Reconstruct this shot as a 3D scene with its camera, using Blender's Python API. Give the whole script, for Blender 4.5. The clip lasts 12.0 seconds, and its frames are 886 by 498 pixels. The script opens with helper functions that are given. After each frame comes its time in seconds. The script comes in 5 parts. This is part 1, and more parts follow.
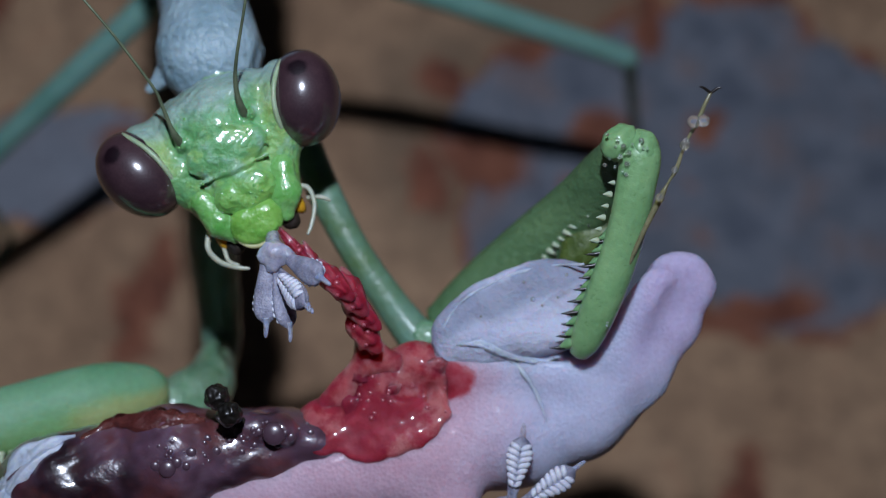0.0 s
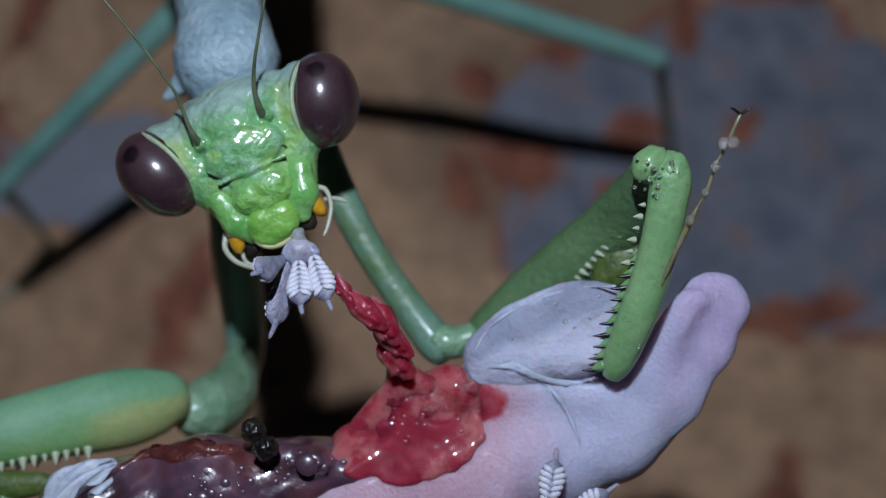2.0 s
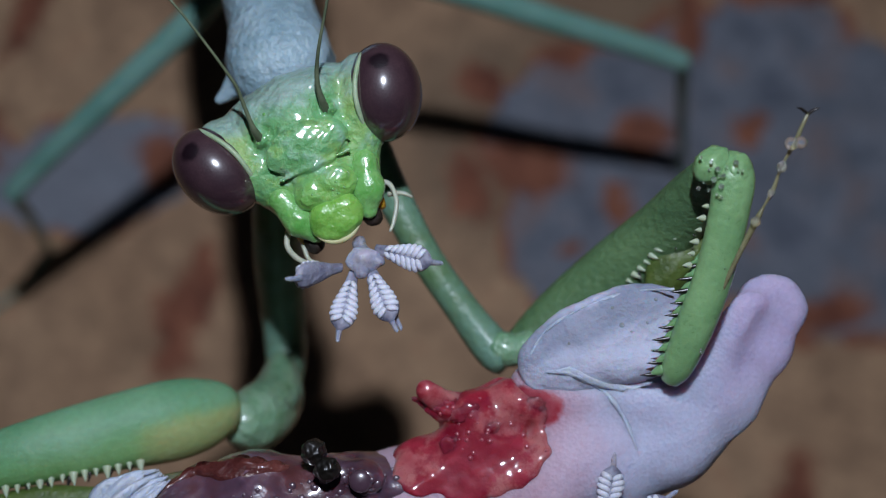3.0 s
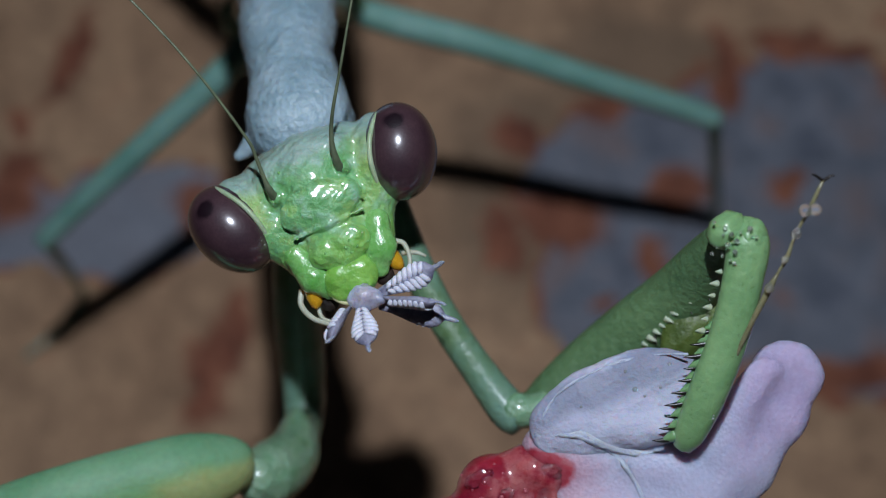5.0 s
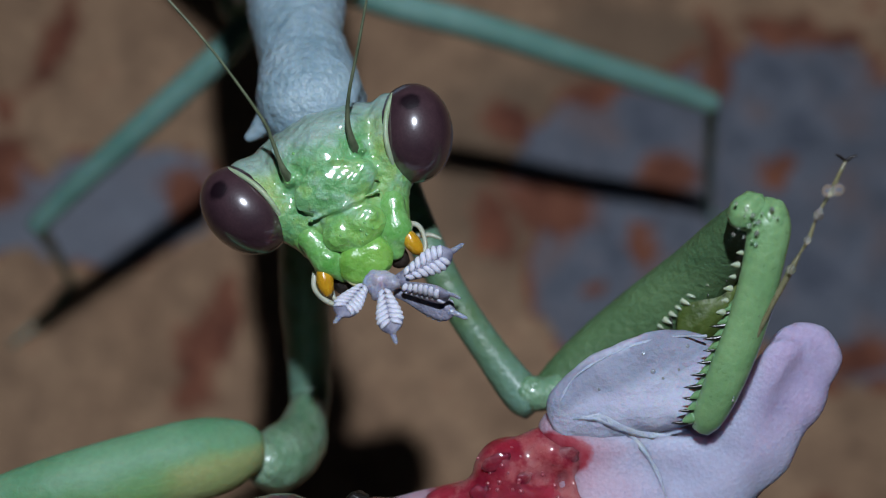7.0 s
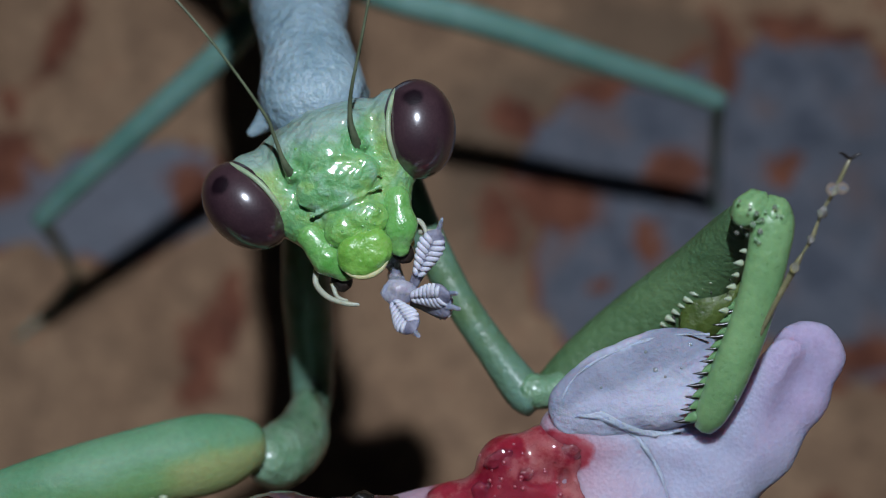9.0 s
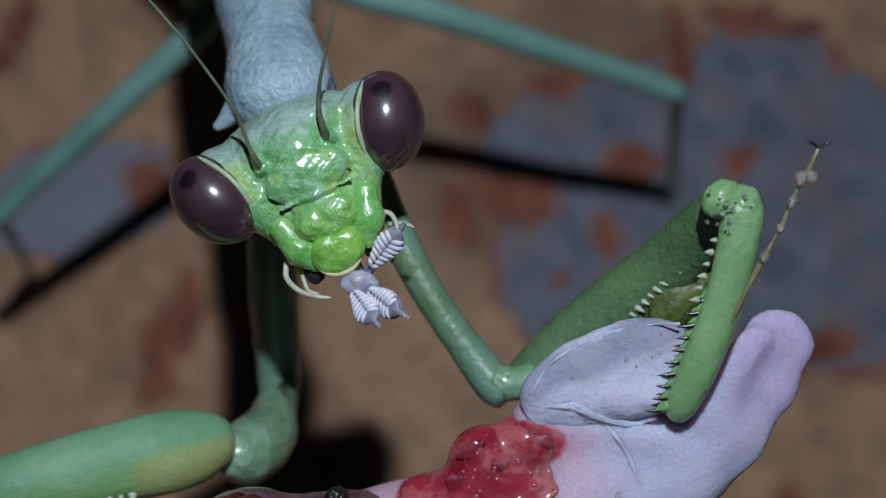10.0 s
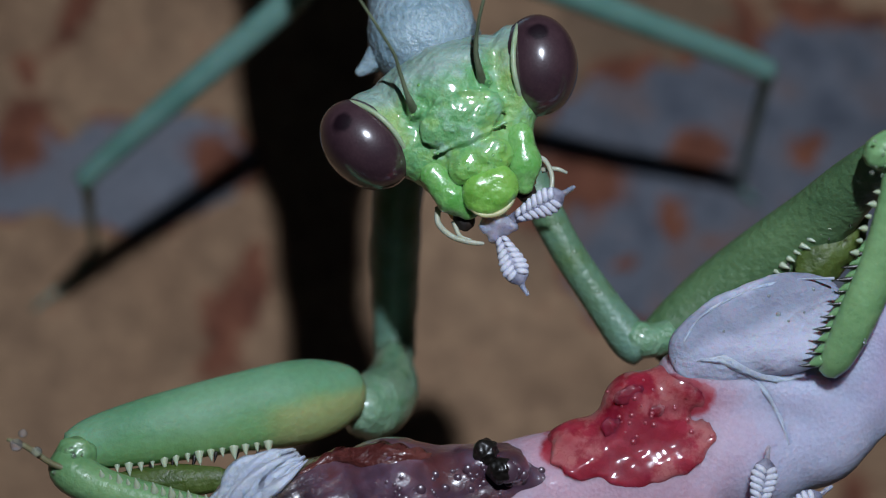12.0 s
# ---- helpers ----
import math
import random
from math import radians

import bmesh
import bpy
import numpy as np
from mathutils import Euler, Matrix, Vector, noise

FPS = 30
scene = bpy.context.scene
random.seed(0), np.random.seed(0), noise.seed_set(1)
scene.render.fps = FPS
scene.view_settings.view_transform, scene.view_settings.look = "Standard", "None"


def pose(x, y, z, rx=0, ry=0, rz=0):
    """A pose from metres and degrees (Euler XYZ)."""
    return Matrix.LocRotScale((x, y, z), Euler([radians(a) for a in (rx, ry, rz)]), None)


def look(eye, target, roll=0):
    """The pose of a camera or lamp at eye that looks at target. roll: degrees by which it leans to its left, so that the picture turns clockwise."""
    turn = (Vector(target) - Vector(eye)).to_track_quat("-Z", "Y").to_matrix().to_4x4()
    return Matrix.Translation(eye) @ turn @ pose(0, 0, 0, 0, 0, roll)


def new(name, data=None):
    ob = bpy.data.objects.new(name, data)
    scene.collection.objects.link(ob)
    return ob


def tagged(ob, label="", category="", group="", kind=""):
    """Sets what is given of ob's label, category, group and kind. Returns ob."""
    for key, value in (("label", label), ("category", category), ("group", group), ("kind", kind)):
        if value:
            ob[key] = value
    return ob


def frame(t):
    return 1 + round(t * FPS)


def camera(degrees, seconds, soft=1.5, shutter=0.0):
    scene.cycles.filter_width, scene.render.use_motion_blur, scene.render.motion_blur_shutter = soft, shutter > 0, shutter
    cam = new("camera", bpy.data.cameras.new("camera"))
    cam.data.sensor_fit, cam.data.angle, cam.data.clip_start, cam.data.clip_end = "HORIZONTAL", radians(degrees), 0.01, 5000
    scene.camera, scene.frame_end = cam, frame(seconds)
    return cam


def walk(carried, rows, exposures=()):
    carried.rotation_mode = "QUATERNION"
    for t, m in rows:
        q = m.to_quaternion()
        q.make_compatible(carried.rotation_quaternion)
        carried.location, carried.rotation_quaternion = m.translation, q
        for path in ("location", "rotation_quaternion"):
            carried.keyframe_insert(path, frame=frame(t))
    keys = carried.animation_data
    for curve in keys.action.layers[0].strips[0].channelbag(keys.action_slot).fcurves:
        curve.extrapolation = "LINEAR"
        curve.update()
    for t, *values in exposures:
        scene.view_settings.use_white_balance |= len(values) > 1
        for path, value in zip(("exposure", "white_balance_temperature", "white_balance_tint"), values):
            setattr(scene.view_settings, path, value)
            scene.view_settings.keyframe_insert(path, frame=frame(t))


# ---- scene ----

def mm(*v):
    """Millimetres to metres."""
    return Vector([c * 0.001 for c in v])


cam = camera(33.1, 12.0, soft=1.1)
cam.data.dof.use_dof = True
cam.data.dof.focus_distance = 0.0400
cam.data.dof.aperture_fstop = 56
walk(cam, [
    (0.0, look(mm(3.285, -26.028, 79.875), mm(3.964, -15.094, 41.430), 3.44)),
    (0.5, look(mm(2.280, -26.035, 79.694), mm(3.139, -15.141, 41.243), 4.38)),
    (1.0, look(mm(1.823, -26.020, 79.324), mm(2.558, -14.972, 40.916), 3.33)),
    (1.5, look(mm(2.775, -25.757, 79.496), mm(3.683, -14.830, 41.042), 4.23)),
    (2.0, look(mm(4.477, -25.892, 79.883), mm(3.635, -14.964, 41.455), -4.63)),
    (2.5, look(mm(3.000, -25.368, 79.238), mm(2.709, -14.441, 40.768), -1.71)),
    (2.7, look(mm(1.043, -25.555, 78.998), mm(1.640, -14.633, 40.533), 2.23)),
    (4.3, look(mm(2.092, -25.188, 79.462), mm(1.652, -12.979, 41.370), -1.54)),
    (4.5, look(mm(1.950, -25.247, 79.333), mm(1.177, -12.896, 41.296), -3.06)),
    (5.0, look(mm(2.205, -25.075, 79.109), mm(1.390, -12.947, 40.995), -3.36)),
    (5.3, look(mm(2.205, -25.075, 79.109), mm(1.390, -12.947, 40.995), -3.36)),
    (5.5, look(mm(0.210, -25.622, 78.929), mm(0.118, -13.279, 40.895), -0.41)),
    (6.0, look(mm(0.840, -25.540, 78.860), mm(0.920, -13.262, 40.802), 0.47)),
    (6.5, look(mm(1.065, -25.180, 78.894), mm(1.106, -13.075, 40.764), 0.27)),
    (7.0, look(mm(0.795, -25.188, 78.679), mm(0.916, -13.306, 40.479), 0.81)),
    (7.2, look(mm(0.930, -25.465, 78.628), mm(0.903, -13.417, 40.492), -0.14)),
    (8.8, look(mm(0.810, -25.398, 78.533), mm(1.030, -13.516, 40.343), 1.43)),
    (9.0, look(mm(0.975, -25.105, 78.533), mm(0.867, -13.340, 40.294), 0.01)),
    (9.5, look(mm(1.507, -25.195, 78.344), mm(1.797, -13.404, 40.117), 1.75)),
    (10.0, look(mm(0.375, -25.188, 78.396), mm(1.658, -13.516, 40.155), 5.97)),
    (10.5, look(mm(0.465, -25.052, 78.413), mm(0.962, -13.542, 40.098), 2.80)),
    (11.0, look(mm(-0.105, -25.427, 77.862), mm(0.604, -13.775, 39.612), 3.95)),
    (11.5, look(mm(-0.375, -25.135, 78.155), mm(1.022, -13.903, 39.790), 7.10)),
    (11.7, look(mm(-1.542, -26.272, 77.948), mm(-0.455, -14.440, 39.908), 6.05)),
    (11.9, look(mm(-1.860, -26.608, 77.570), mm(-0.726, -14.681, 39.617), 6.61)),
    (12.0, look(mm(-4.056, -26.722, 77.183), mm(-2.370, -14.804, 39.365), 8.96)),
], exposures=[(0.0, -0.06, 6150, 11), (2.0, -0.06, 6200, 11), (4.3, 0, 6500, 10), (12.0, 0, 6420, 9)])

# ---- night, and the one torch beside the lens ----
world = bpy.data.worlds.new("night")
scene.world = world
world.use_nodes = True
world.node_tree.nodes["Background"].inputs[0].default_value = (0.35, 0.45, 0.7, 1)
world.node_tree.nodes["Background"].inputs[1].default_value = 0.008
torch = new("torch", bpy.data.lights.new("torch", "AREA"))
torch.data.shape, torch.data.size = "DISK", 0.0018
torch.data.energy = 0.0365
torch.data.color = (0.79, 0.86, 1.0)
torch.matrix_world = look(mm(2.0, -6.0, 95.0), mm(0, -6, 10))
scene.view_settings.exposure = 0.0


# ---- materials ----
def tree(name):
    m = bpy.data.materials.new(name)
    m.use_nodes = True
    return m, m.node_tree, m.node_tree.nodes["Principled BSDF"]


def noise_tex(nt, scale, detail=4.0, rough=0.55, coord="Object"):
    c = nt.nodes.new("ShaderNodeTexCoord")
    n = nt.nodes.new("ShaderNodeTexNoise")
    n.inputs["Scale"].default_value = scale * 1000
    n.inputs["Detail"].default_value = detail
    n.inputs["Roughness"].default_value = rough
    nt.links.new(c.outputs[coord], n.inputs["Vector"])
    return n


def ramp(nt, src, stops):
    r = nt.nodes.new("ShaderNodeValToRGB")
    while len(r.color_ramp.elements) < len(stops):
        r.color_ramp.elements.new(0.5)
    for e, (p, c) in zip(r.color_ramp.elements, stops):
        e.position, e.color = p, (*c, 1)
    nt.links.new(src, r.inputs[0])
    return r


def mix(nt, fac, a, b, mode="MIX"):
    n = nt.nodes.new("ShaderNodeMix")
    n.data_type, n.blend_type = "RGBA", mode
    if hasattr(fac, "links"):
        nt.links.new(fac, n.inputs[0])
    else:
        n.inputs[0].default_value = fac
    for s, i in ((a, 6), (b, 7)):
        if hasattr(s, "links"):
            nt.links.new(s, n.inputs[i])
        else:
            n.inputs[i].default_value = (*s, 1)
    return n.outputs[2]


def calc(nt, op, a, b=0.0):
    n = nt.nodes.new("ShaderNodeMath")
    n.operation = op
    for s, i in ((a, 0), (b, 1)):
        if hasattr(s, "links"):
            nt.links.new(s, n.inputs[i])
        else:
            n.inputs[i].default_value = s
    return n.outputs[0]


def band(nt, value, lo, hi):
    n = nt.nodes.new("ShaderNodeMapRange")
    n.interpolation_type = "SMOOTHSTEP"
    nt.links.new(value, n.inputs[0])
    n.inputs[1].default_value, n.inputs[2].default_value = lo, hi
    return n.outputs[0]


def axis(nt, k, coord="Object"):
    c = nt.nodes.new("ShaderNodeTexCoord")
    s = nt.nodes.new("ShaderNodeSeparateXYZ")
    nt.links.new(c.outputs[coord], s.inputs[0])
    return s.outputs[k]


def bump(nt, bsdf, height, depth, strength=1.0):
    b = nt.nodes.new("ShaderNodeBump")
    b.inputs["Strength"].default_value = strength
    b.inputs["Distance"].default_value = depth * 0.001
    nt.links.new(height, b.inputs["Height"])
    nt.links.new(b.outputs[0], bsdf.inputs["Normal"])


def skin_mat(name, dark, light, coarse=0.5, fine=5.0, rough=0.35, relief=0.04, sss=0.25, reach=0.6, coat=0.0, tint=(1, 0.6, 0.35)):
    m, nt, p = tree(name)
    a, b = noise_tex(nt, coarse), noise_tex(nt, fine, 3)
    col = ramp(nt, a.outputs[0], [(0.3, dark), (0.7, light)]).outputs[0]
    g = ramp(nt, b.outputs[0], [(0.25, (0.7, 0.7, 0.7)), (0.75, (1.0, 1.0, 1.0))]).outputs[0]
    col = mix(nt, 0.6, col, g, "MULTIPLY")
    nt.links.new(col, p.inputs["Base Color"])
    nt.links.new(ramp(nt, b.outputs[0], [(0.3, (rough * 0.75,) * 3), (0.7, (min(1, rough * 1.3),) * 3)]).outputs[0], p.inputs["Roughness"])
    p.inputs["Subsurface Weight"].default_value = sss
    p.inputs["Subsurface Radius"].default_value = tint
    p.inputs["Subsurface Scale"].default_value = reach * 0.001
    p.inputs["Coat Weight"].default_value = coat
    p.inputs["Coat Roughness"].default_value = 0.17
    if relief:
        bump(nt, p, b.outputs[0], relief)
    return m


def clear_mat(name, colour=(1, 1, 1), rough=0.02, through_it=0.92):
    m, nt, p = tree(name)
    p.inputs["Base Color"].default_value = (*colour, 1)
    p.inputs["Roughness"].default_value = rough
    p.inputs["Transmission Weight"].default_value = through_it
    p.inputs["IOR"].default_value = 1.33
    return m


def wet_mat(name, colour):
    """A thin-skinned bead of fluid over a dark ground, with a hard glint."""
    m, nt, p = tree(name)
    a = noise_tex(nt, 3.0, 3)
    nt.links.new(ramp(nt, a.outputs[0], [(0.3, tuple(0.7 * c for c in colour)), (0.7, tuple(1.3 * c for c in colour))]).outputs[0], p.inputs["Base Color"])
    p.inputs["Roughness"].default_value = 0.4
    p.inputs["IOR"].default_value = 1.4
    p.inputs["Coat Weight"].default_value = 1.0
    p.inputs["Coat Roughness"].default_value = 0.28
    p.inputs["Coat IOR"].default_value = 1.7
    return m


def head_mat():
    m, nt, p = tree("face_chitin")
    a, b = noise_tex(nt, 0.9), noise_tex(nt, 5.0, 3)
    face = ramp(nt, a.outputs[0], [(0.3, (0.125, 0.37, 0.115)), (0.7, (0.24, 0.53, 0.26))]).outputs[0]
    crown = ramp(nt, a.outputs[0], [(0.3, (0.25, 0.40, 0.34)), (0.7, (0.36, 0.50, 0.45))]).outputs[0]
    pale, warm = noise_tex(nt, 1.5, 4), noise_tex(nt, 1.0, 4)
    face = mix(nt, calc(nt, "MULTIPLY", band(nt, warm.outputs[0], 0.46, 0.62), 0.5), face, (0.34, 0.55, 0.10))
    face = mix(nt, calc(nt, "MULTIPLY", band(nt, pale.outputs[0], 0.50, 0.70), 0.75), face, (0.37, 0.60, 0.46))
    up = calc(nt, "ADD", axis(nt, 1), calc(nt, "MULTIPLY", calc(nt, "SUBTRACT", a.outputs[0], 0.5), 0.002))
    side = calc(nt, "ABSOLUTE", axis(nt, 0))
    beside = calc(nt, "MULTIPLY", band(nt, side, 0.0014, 0.0019), band(nt, up, -0.0012, 0.0002))
    face = mix(nt, calc(nt, "MULTIPLY", beside, 0.8), face, (0.36, 0.52, 0.17))
    low = calc(nt, "MULTIPLY", band(nt, up, -0.0012, -0.0020), 0.7)
    face = mix(nt, low, face, (0.24, 0.54, 0.09))
    col = mix(nt, band(nt, up, 0.0003, 0.0014), face, crown)
    g = ramp(nt, b.outputs[0], [(0.25, (0.72, 0.75, 0.6)), (0.75, (1, 1, 1))]).outputs[0]
    nt.links.new(mix(nt, 0.7, col, g, "MULTIPLY"), p.inputs["Base Color"])
    p.inputs["Roughness"].default_value = 0.45
    p.inputs["Subsurface Weight"].default_value = 0.15
    p.inputs["Subsurface Scale"].default_value = 0.0004
    p.inputs["Coat Weight"].default_value = 1.0
    p.inputs["Coat Roughness"].default_value = 0.13
    p.inputs["Coat IOR"].default_value = 1.65
    wet = noise_tex(nt, 3.0, 5, 0.6)
    bump(nt, p, mix(nt, 0.35, wet.outputs[0], b.outputs[0]), 0.15, 0.9)
    return m


def eye_mat():
    m, nt, p = tree("compound_eye")
    a, b = noise_tex(nt, 0.8), noise_tex(nt, 14.0, 2)
    col = ramp(nt, a.outputs[0], [(0.3, (0.034, 0.015, 0.022)), (0.7, (0.066, 0.033, 0.039))]).outputs[0]
    g = ramp(nt, b.outputs[0], [(0.35, (0.7, 0.7, 0.7)), (0.65, (1, 1, 1))]).outputs[0]
    col = mix(nt, 0.6, col, g, "MULTIPLY")
    c = nt.nodes.new("ShaderNodeTexCoord")
    d = nt.nodes.new("ShaderNodeVectorMath")
    d.operation = "DISTANCE"
    nt.links.new(c.outputs["Object"], d.inputs[0])
    d.inputs[1].default_value = mm(-0.05, 0.88, 0.95)
    spot = band(nt, calc(nt, "ADD", d.outputs["Value"], calc(nt, "MULTIPLY", a.outputs[0], 0.0004)), 0.00046, 0.00064)
    col = mix(nt, spot, (0.008, 0.002, 0.005), col)
    nt.links.new(col, p.inputs["Base Color"])
    p.inputs["Roughness"].default_value = 0.5
    p.inputs["Specular IOR Level"].default_value = 0.3
    p.inputs["Coat Weight"].default_value = 1.0
    p.inputs["Coat Roughness"].default_value = 0.17
    p.inputs["Coat IOR"].default_value = 1.9
    bump(nt, p, b.outputs[0], 0.012, 0.5)
    return m


def ground_mat():
    """Weathered slab: ochre brown, worn blue-grey patches, rust-red flecks."""
    m, nt, p = tree("weathered_paving")
    big, mid, fine = noise_tex(nt, 0.09, 5), noise_tex(nt, 0.45, 5), noise_tex(nt, 3.0, 4)
    brown = ramp(nt, big.outputs[0], [(0.3, (0.50, 0.305, 0.18)), (0.7, (0.68, 0.44, 0.265))]).outputs[0]
    brown = mix(nt, 0.6, brown, ramp(nt, mid.outputs[0], [(0.32, (0.48, 0.46, 0.48)), (0.60, (1.05, 1.05, 1.05))]).outputs[0], "MULTIPLY")
    blue = ramp(nt, mid.outputs[0], [(0.3, (0.17, 0.19, 0.23)), (0.7, (0.28, 0.30, 0.35))]).outputs[0]
    red = ramp(nt, mid.outputs[0], [(0.3, (0.19, 0.065, 0.042)), (0.7, (0.42, 0.165, 0.095))]).outputs[0]
    c = nt.nodes.new("ShaderNodeTexCoord")
    wob = nt.nodes.new("ShaderNodeVectorMath")
    wob.operation = "MULTIPLY_ADD"
    nt.links.new(mid.outputs["Color"], wob.inputs[0])
    wob.inputs[1].default_value = (0.0032, 0.0032, 0)
    off = nt.nodes.new("ShaderNodeVectorMath")
    off.operation = "SUBTRACT"
    nt.links.new(c.outputs["Object"], off.inputs[0])
    off.inputs[1].default_value = (0.0016, 0.0016, 0)
    nt.links.new(off.outputs[0], wob.inputs[2])

    def patches(ovals):
        low = None
        for x, y, rx, ry, turn in ovals:
            mp = nt.nodes.new("ShaderNodeMapping")
            mp.vector_type = "TEXTURE"
            mp.inputs[1].default_value = mm(x, y, 0)
            mp.inputs[2].default_value = (0, 0, radians(turn))
            mp.inputs[3].default_value = (rx * 0.001, ry * 0.001, 1000)
            nt.links.new(wob.outputs[0], mp.inputs[0])
            ln = nt.nodes.new("ShaderNodeVectorMath")
            ln.operation = "LENGTH"
            nt.links.new(mp.outputs[0], ln.inputs[0])
            low = ln.outputs["Value"] if low is None else calc(nt, "MINIMUM", low, ln.outputs["Value"])
        return low

    blues = patches([
        (20.51, 2.70, 9.5, 9.5, 0), (14.69, 0.70, 8.5, 8, 0), (10.75, 4.74, 6, 4, 15), (9.24, -1.94, 3.2, 4.5, 0), (24.46, 0.70, 9, 9, 0),
        (-17.21, 1.70, 6.4, 3.2, 10), (-24.17, 1.70, 4.6, 2.8, -10)])
    pales = patches([(-17.21, 1.70, 7.0, 3.8, 10), (-24.17, 1.70, 5.2, 3.2, -10)])
    reds = patches([
        (13.76, 4.06, 1.5, 1.5, 0), (19.98, 4.06, 1.0, 1.0, 0), (16.73, 11.05, 0.9, 2.6, 0), (9.93, 8.74, 1.8, 0.9, 10), (4.71, 6.81, 1.0, 1.6, 30),
        (7.15, 1.86, 2.7, 1.5, -15), (3.81, 0.70, 0.9, 2.4, 12), (12.28, -0.30, 0.9, 1.4, 0), (20.31, 13.03, 2.4, 0.8, 0), (23.53, 12.13, 2.0, 0.6, -8),
        (-23.87, 3.72, 1.7, 2.6, 0), (-23.75, 7.86, 0.9, 0.9, 0), (-21.46, 11.77, 0.8, 3.2, -20), (-12.07, -6.89, 1.3, 3.0, -8), (-10.66, -3.88, 0.9, 1.8, 0),
        (-13.13, 2.37, 1.5, 1.6, 0), (22.85, -6.89, 3.2, 1.0, 8), (18.51, -7.67, 1.5, 0.6, 20), (9.70, -6.42, 1.2, 0.8, 0), (9.36, -2.91, 0.6, 0.5, 0),
        (14.03, -11.37, 1.5, 0.8, 10), (20.47, -17.29, 1.2, 3.0, -20)])
    # two broad ovals where the brown is mixed darker
    dark_browns = patches([(5.61, 3.72, 5.5, 7.5, 0), (11.00, 11.05, 6, 3.5, 15)])
    brown = mix(nt, calc(nt, "MULTIPLY", band(nt, calc(nt, "ADD", dark_browns, calc(nt, "MULTIPLY", mid.outputs[0], 0.8)), 1.7, 1.0), 0.75), brown, (0.27, 0.185, 0.12))
    isblue = band(nt, calc(nt, "ADD", blues, calc(nt, "MULTIPLY", fine.outputs[0], 0.06)), 1.06, 0.98)
    flecks = calc(nt, "MULTIPLY", band(nt, mid.outputs[0], 0.60, 0.66), band(nt, big.outputs[0], 0.5, 0.6))
    rim = calc(nt, "MULTIPLY", band(nt, calc(nt, "ABSOLUTE", calc(nt, "SUBTRACT", blues, 1.03)), 0.10, 0.03), band(nt, mid.outputs[0], 0.47, 0.55))
    isred = calc(nt, "MAXIMUM", calc(nt, "MAXIMUM", band(nt, calc(nt, "ADD", reds, calc(nt, "MULTIPLY", fine.outputs[0], 0.5)), 1.55, 0.95), rim), calc(nt, "MULTIPLY", flecks, 0.6))
    worn = noise_tex(nt, 0.22, 4)
    blue = mix(nt, calc(nt, "MULTIPLY", band(nt, worn.outputs[0], 0.50, 0.66), 0.6), blue, (0.30, 0.21, 0.19))
    blue = mix(nt, calc(nt, "MULTIPLY", band(nt, worn.outputs[0], 0.46, 0.34), 0.5), blue, (0.12, 0.14, 0.19))
    blue = mix(nt, calc(nt, "MULTIPLY", band(nt, pales, 1.1, 0.9), 0.75), blue, (0.33, 0.35, 0.40))
    col = mix(nt, isred, mix(nt, isblue, brown, blue), red)
    col = mix(nt, 0.7, col, ramp(nt, fine.outputs[0], [(0.32, (0.55, 0.55, 0.55)), (0.66, (1.05, 1.05, 1.05))]).outputs[0], "MULTIPLY")
    nt.links.new(col, p.inputs["Base Color"])
    p.inputs["Roughness"].default_value = 0.8
    p.inputs["Specular IOR Level"].default_value = 0.25
    bump(nt, p, mix(nt, 0.5, mid.outputs[0], fine.outputs[0]), 0.5, 0.7)
    return m


def oval_mask(nt, src, ovals):
    """The least distance to a set of ovals lying in the frame's x and y, 1 on their edges."""
    low = None
    for x, y, _, rx, ry, turn in ovals:
        mp = nt.nodes.new("ShaderNodeMapping")
        mp.vector_type = "TEXTURE"
        mp.inputs[1].default_value = mm(x, y, 0)
        mp.inputs[2].default_value = (0, 0, radians(turn))
        mp.inputs[3].default_value = (rx * 0.001, ry * 0.001, 1000)
        nt.links.new(src, mp.inputs[0])
        ln = nt.nodes.new("ShaderNodeVectorMath")
        ln.operation = "LENGTH"
        nt.links.new(mp.outputs[0], ln.inputs[0])
        low = ln.outputs["Value"] if low is None else calc(nt, "MINIMUM", low, ln.outputs["Value"])
    return low


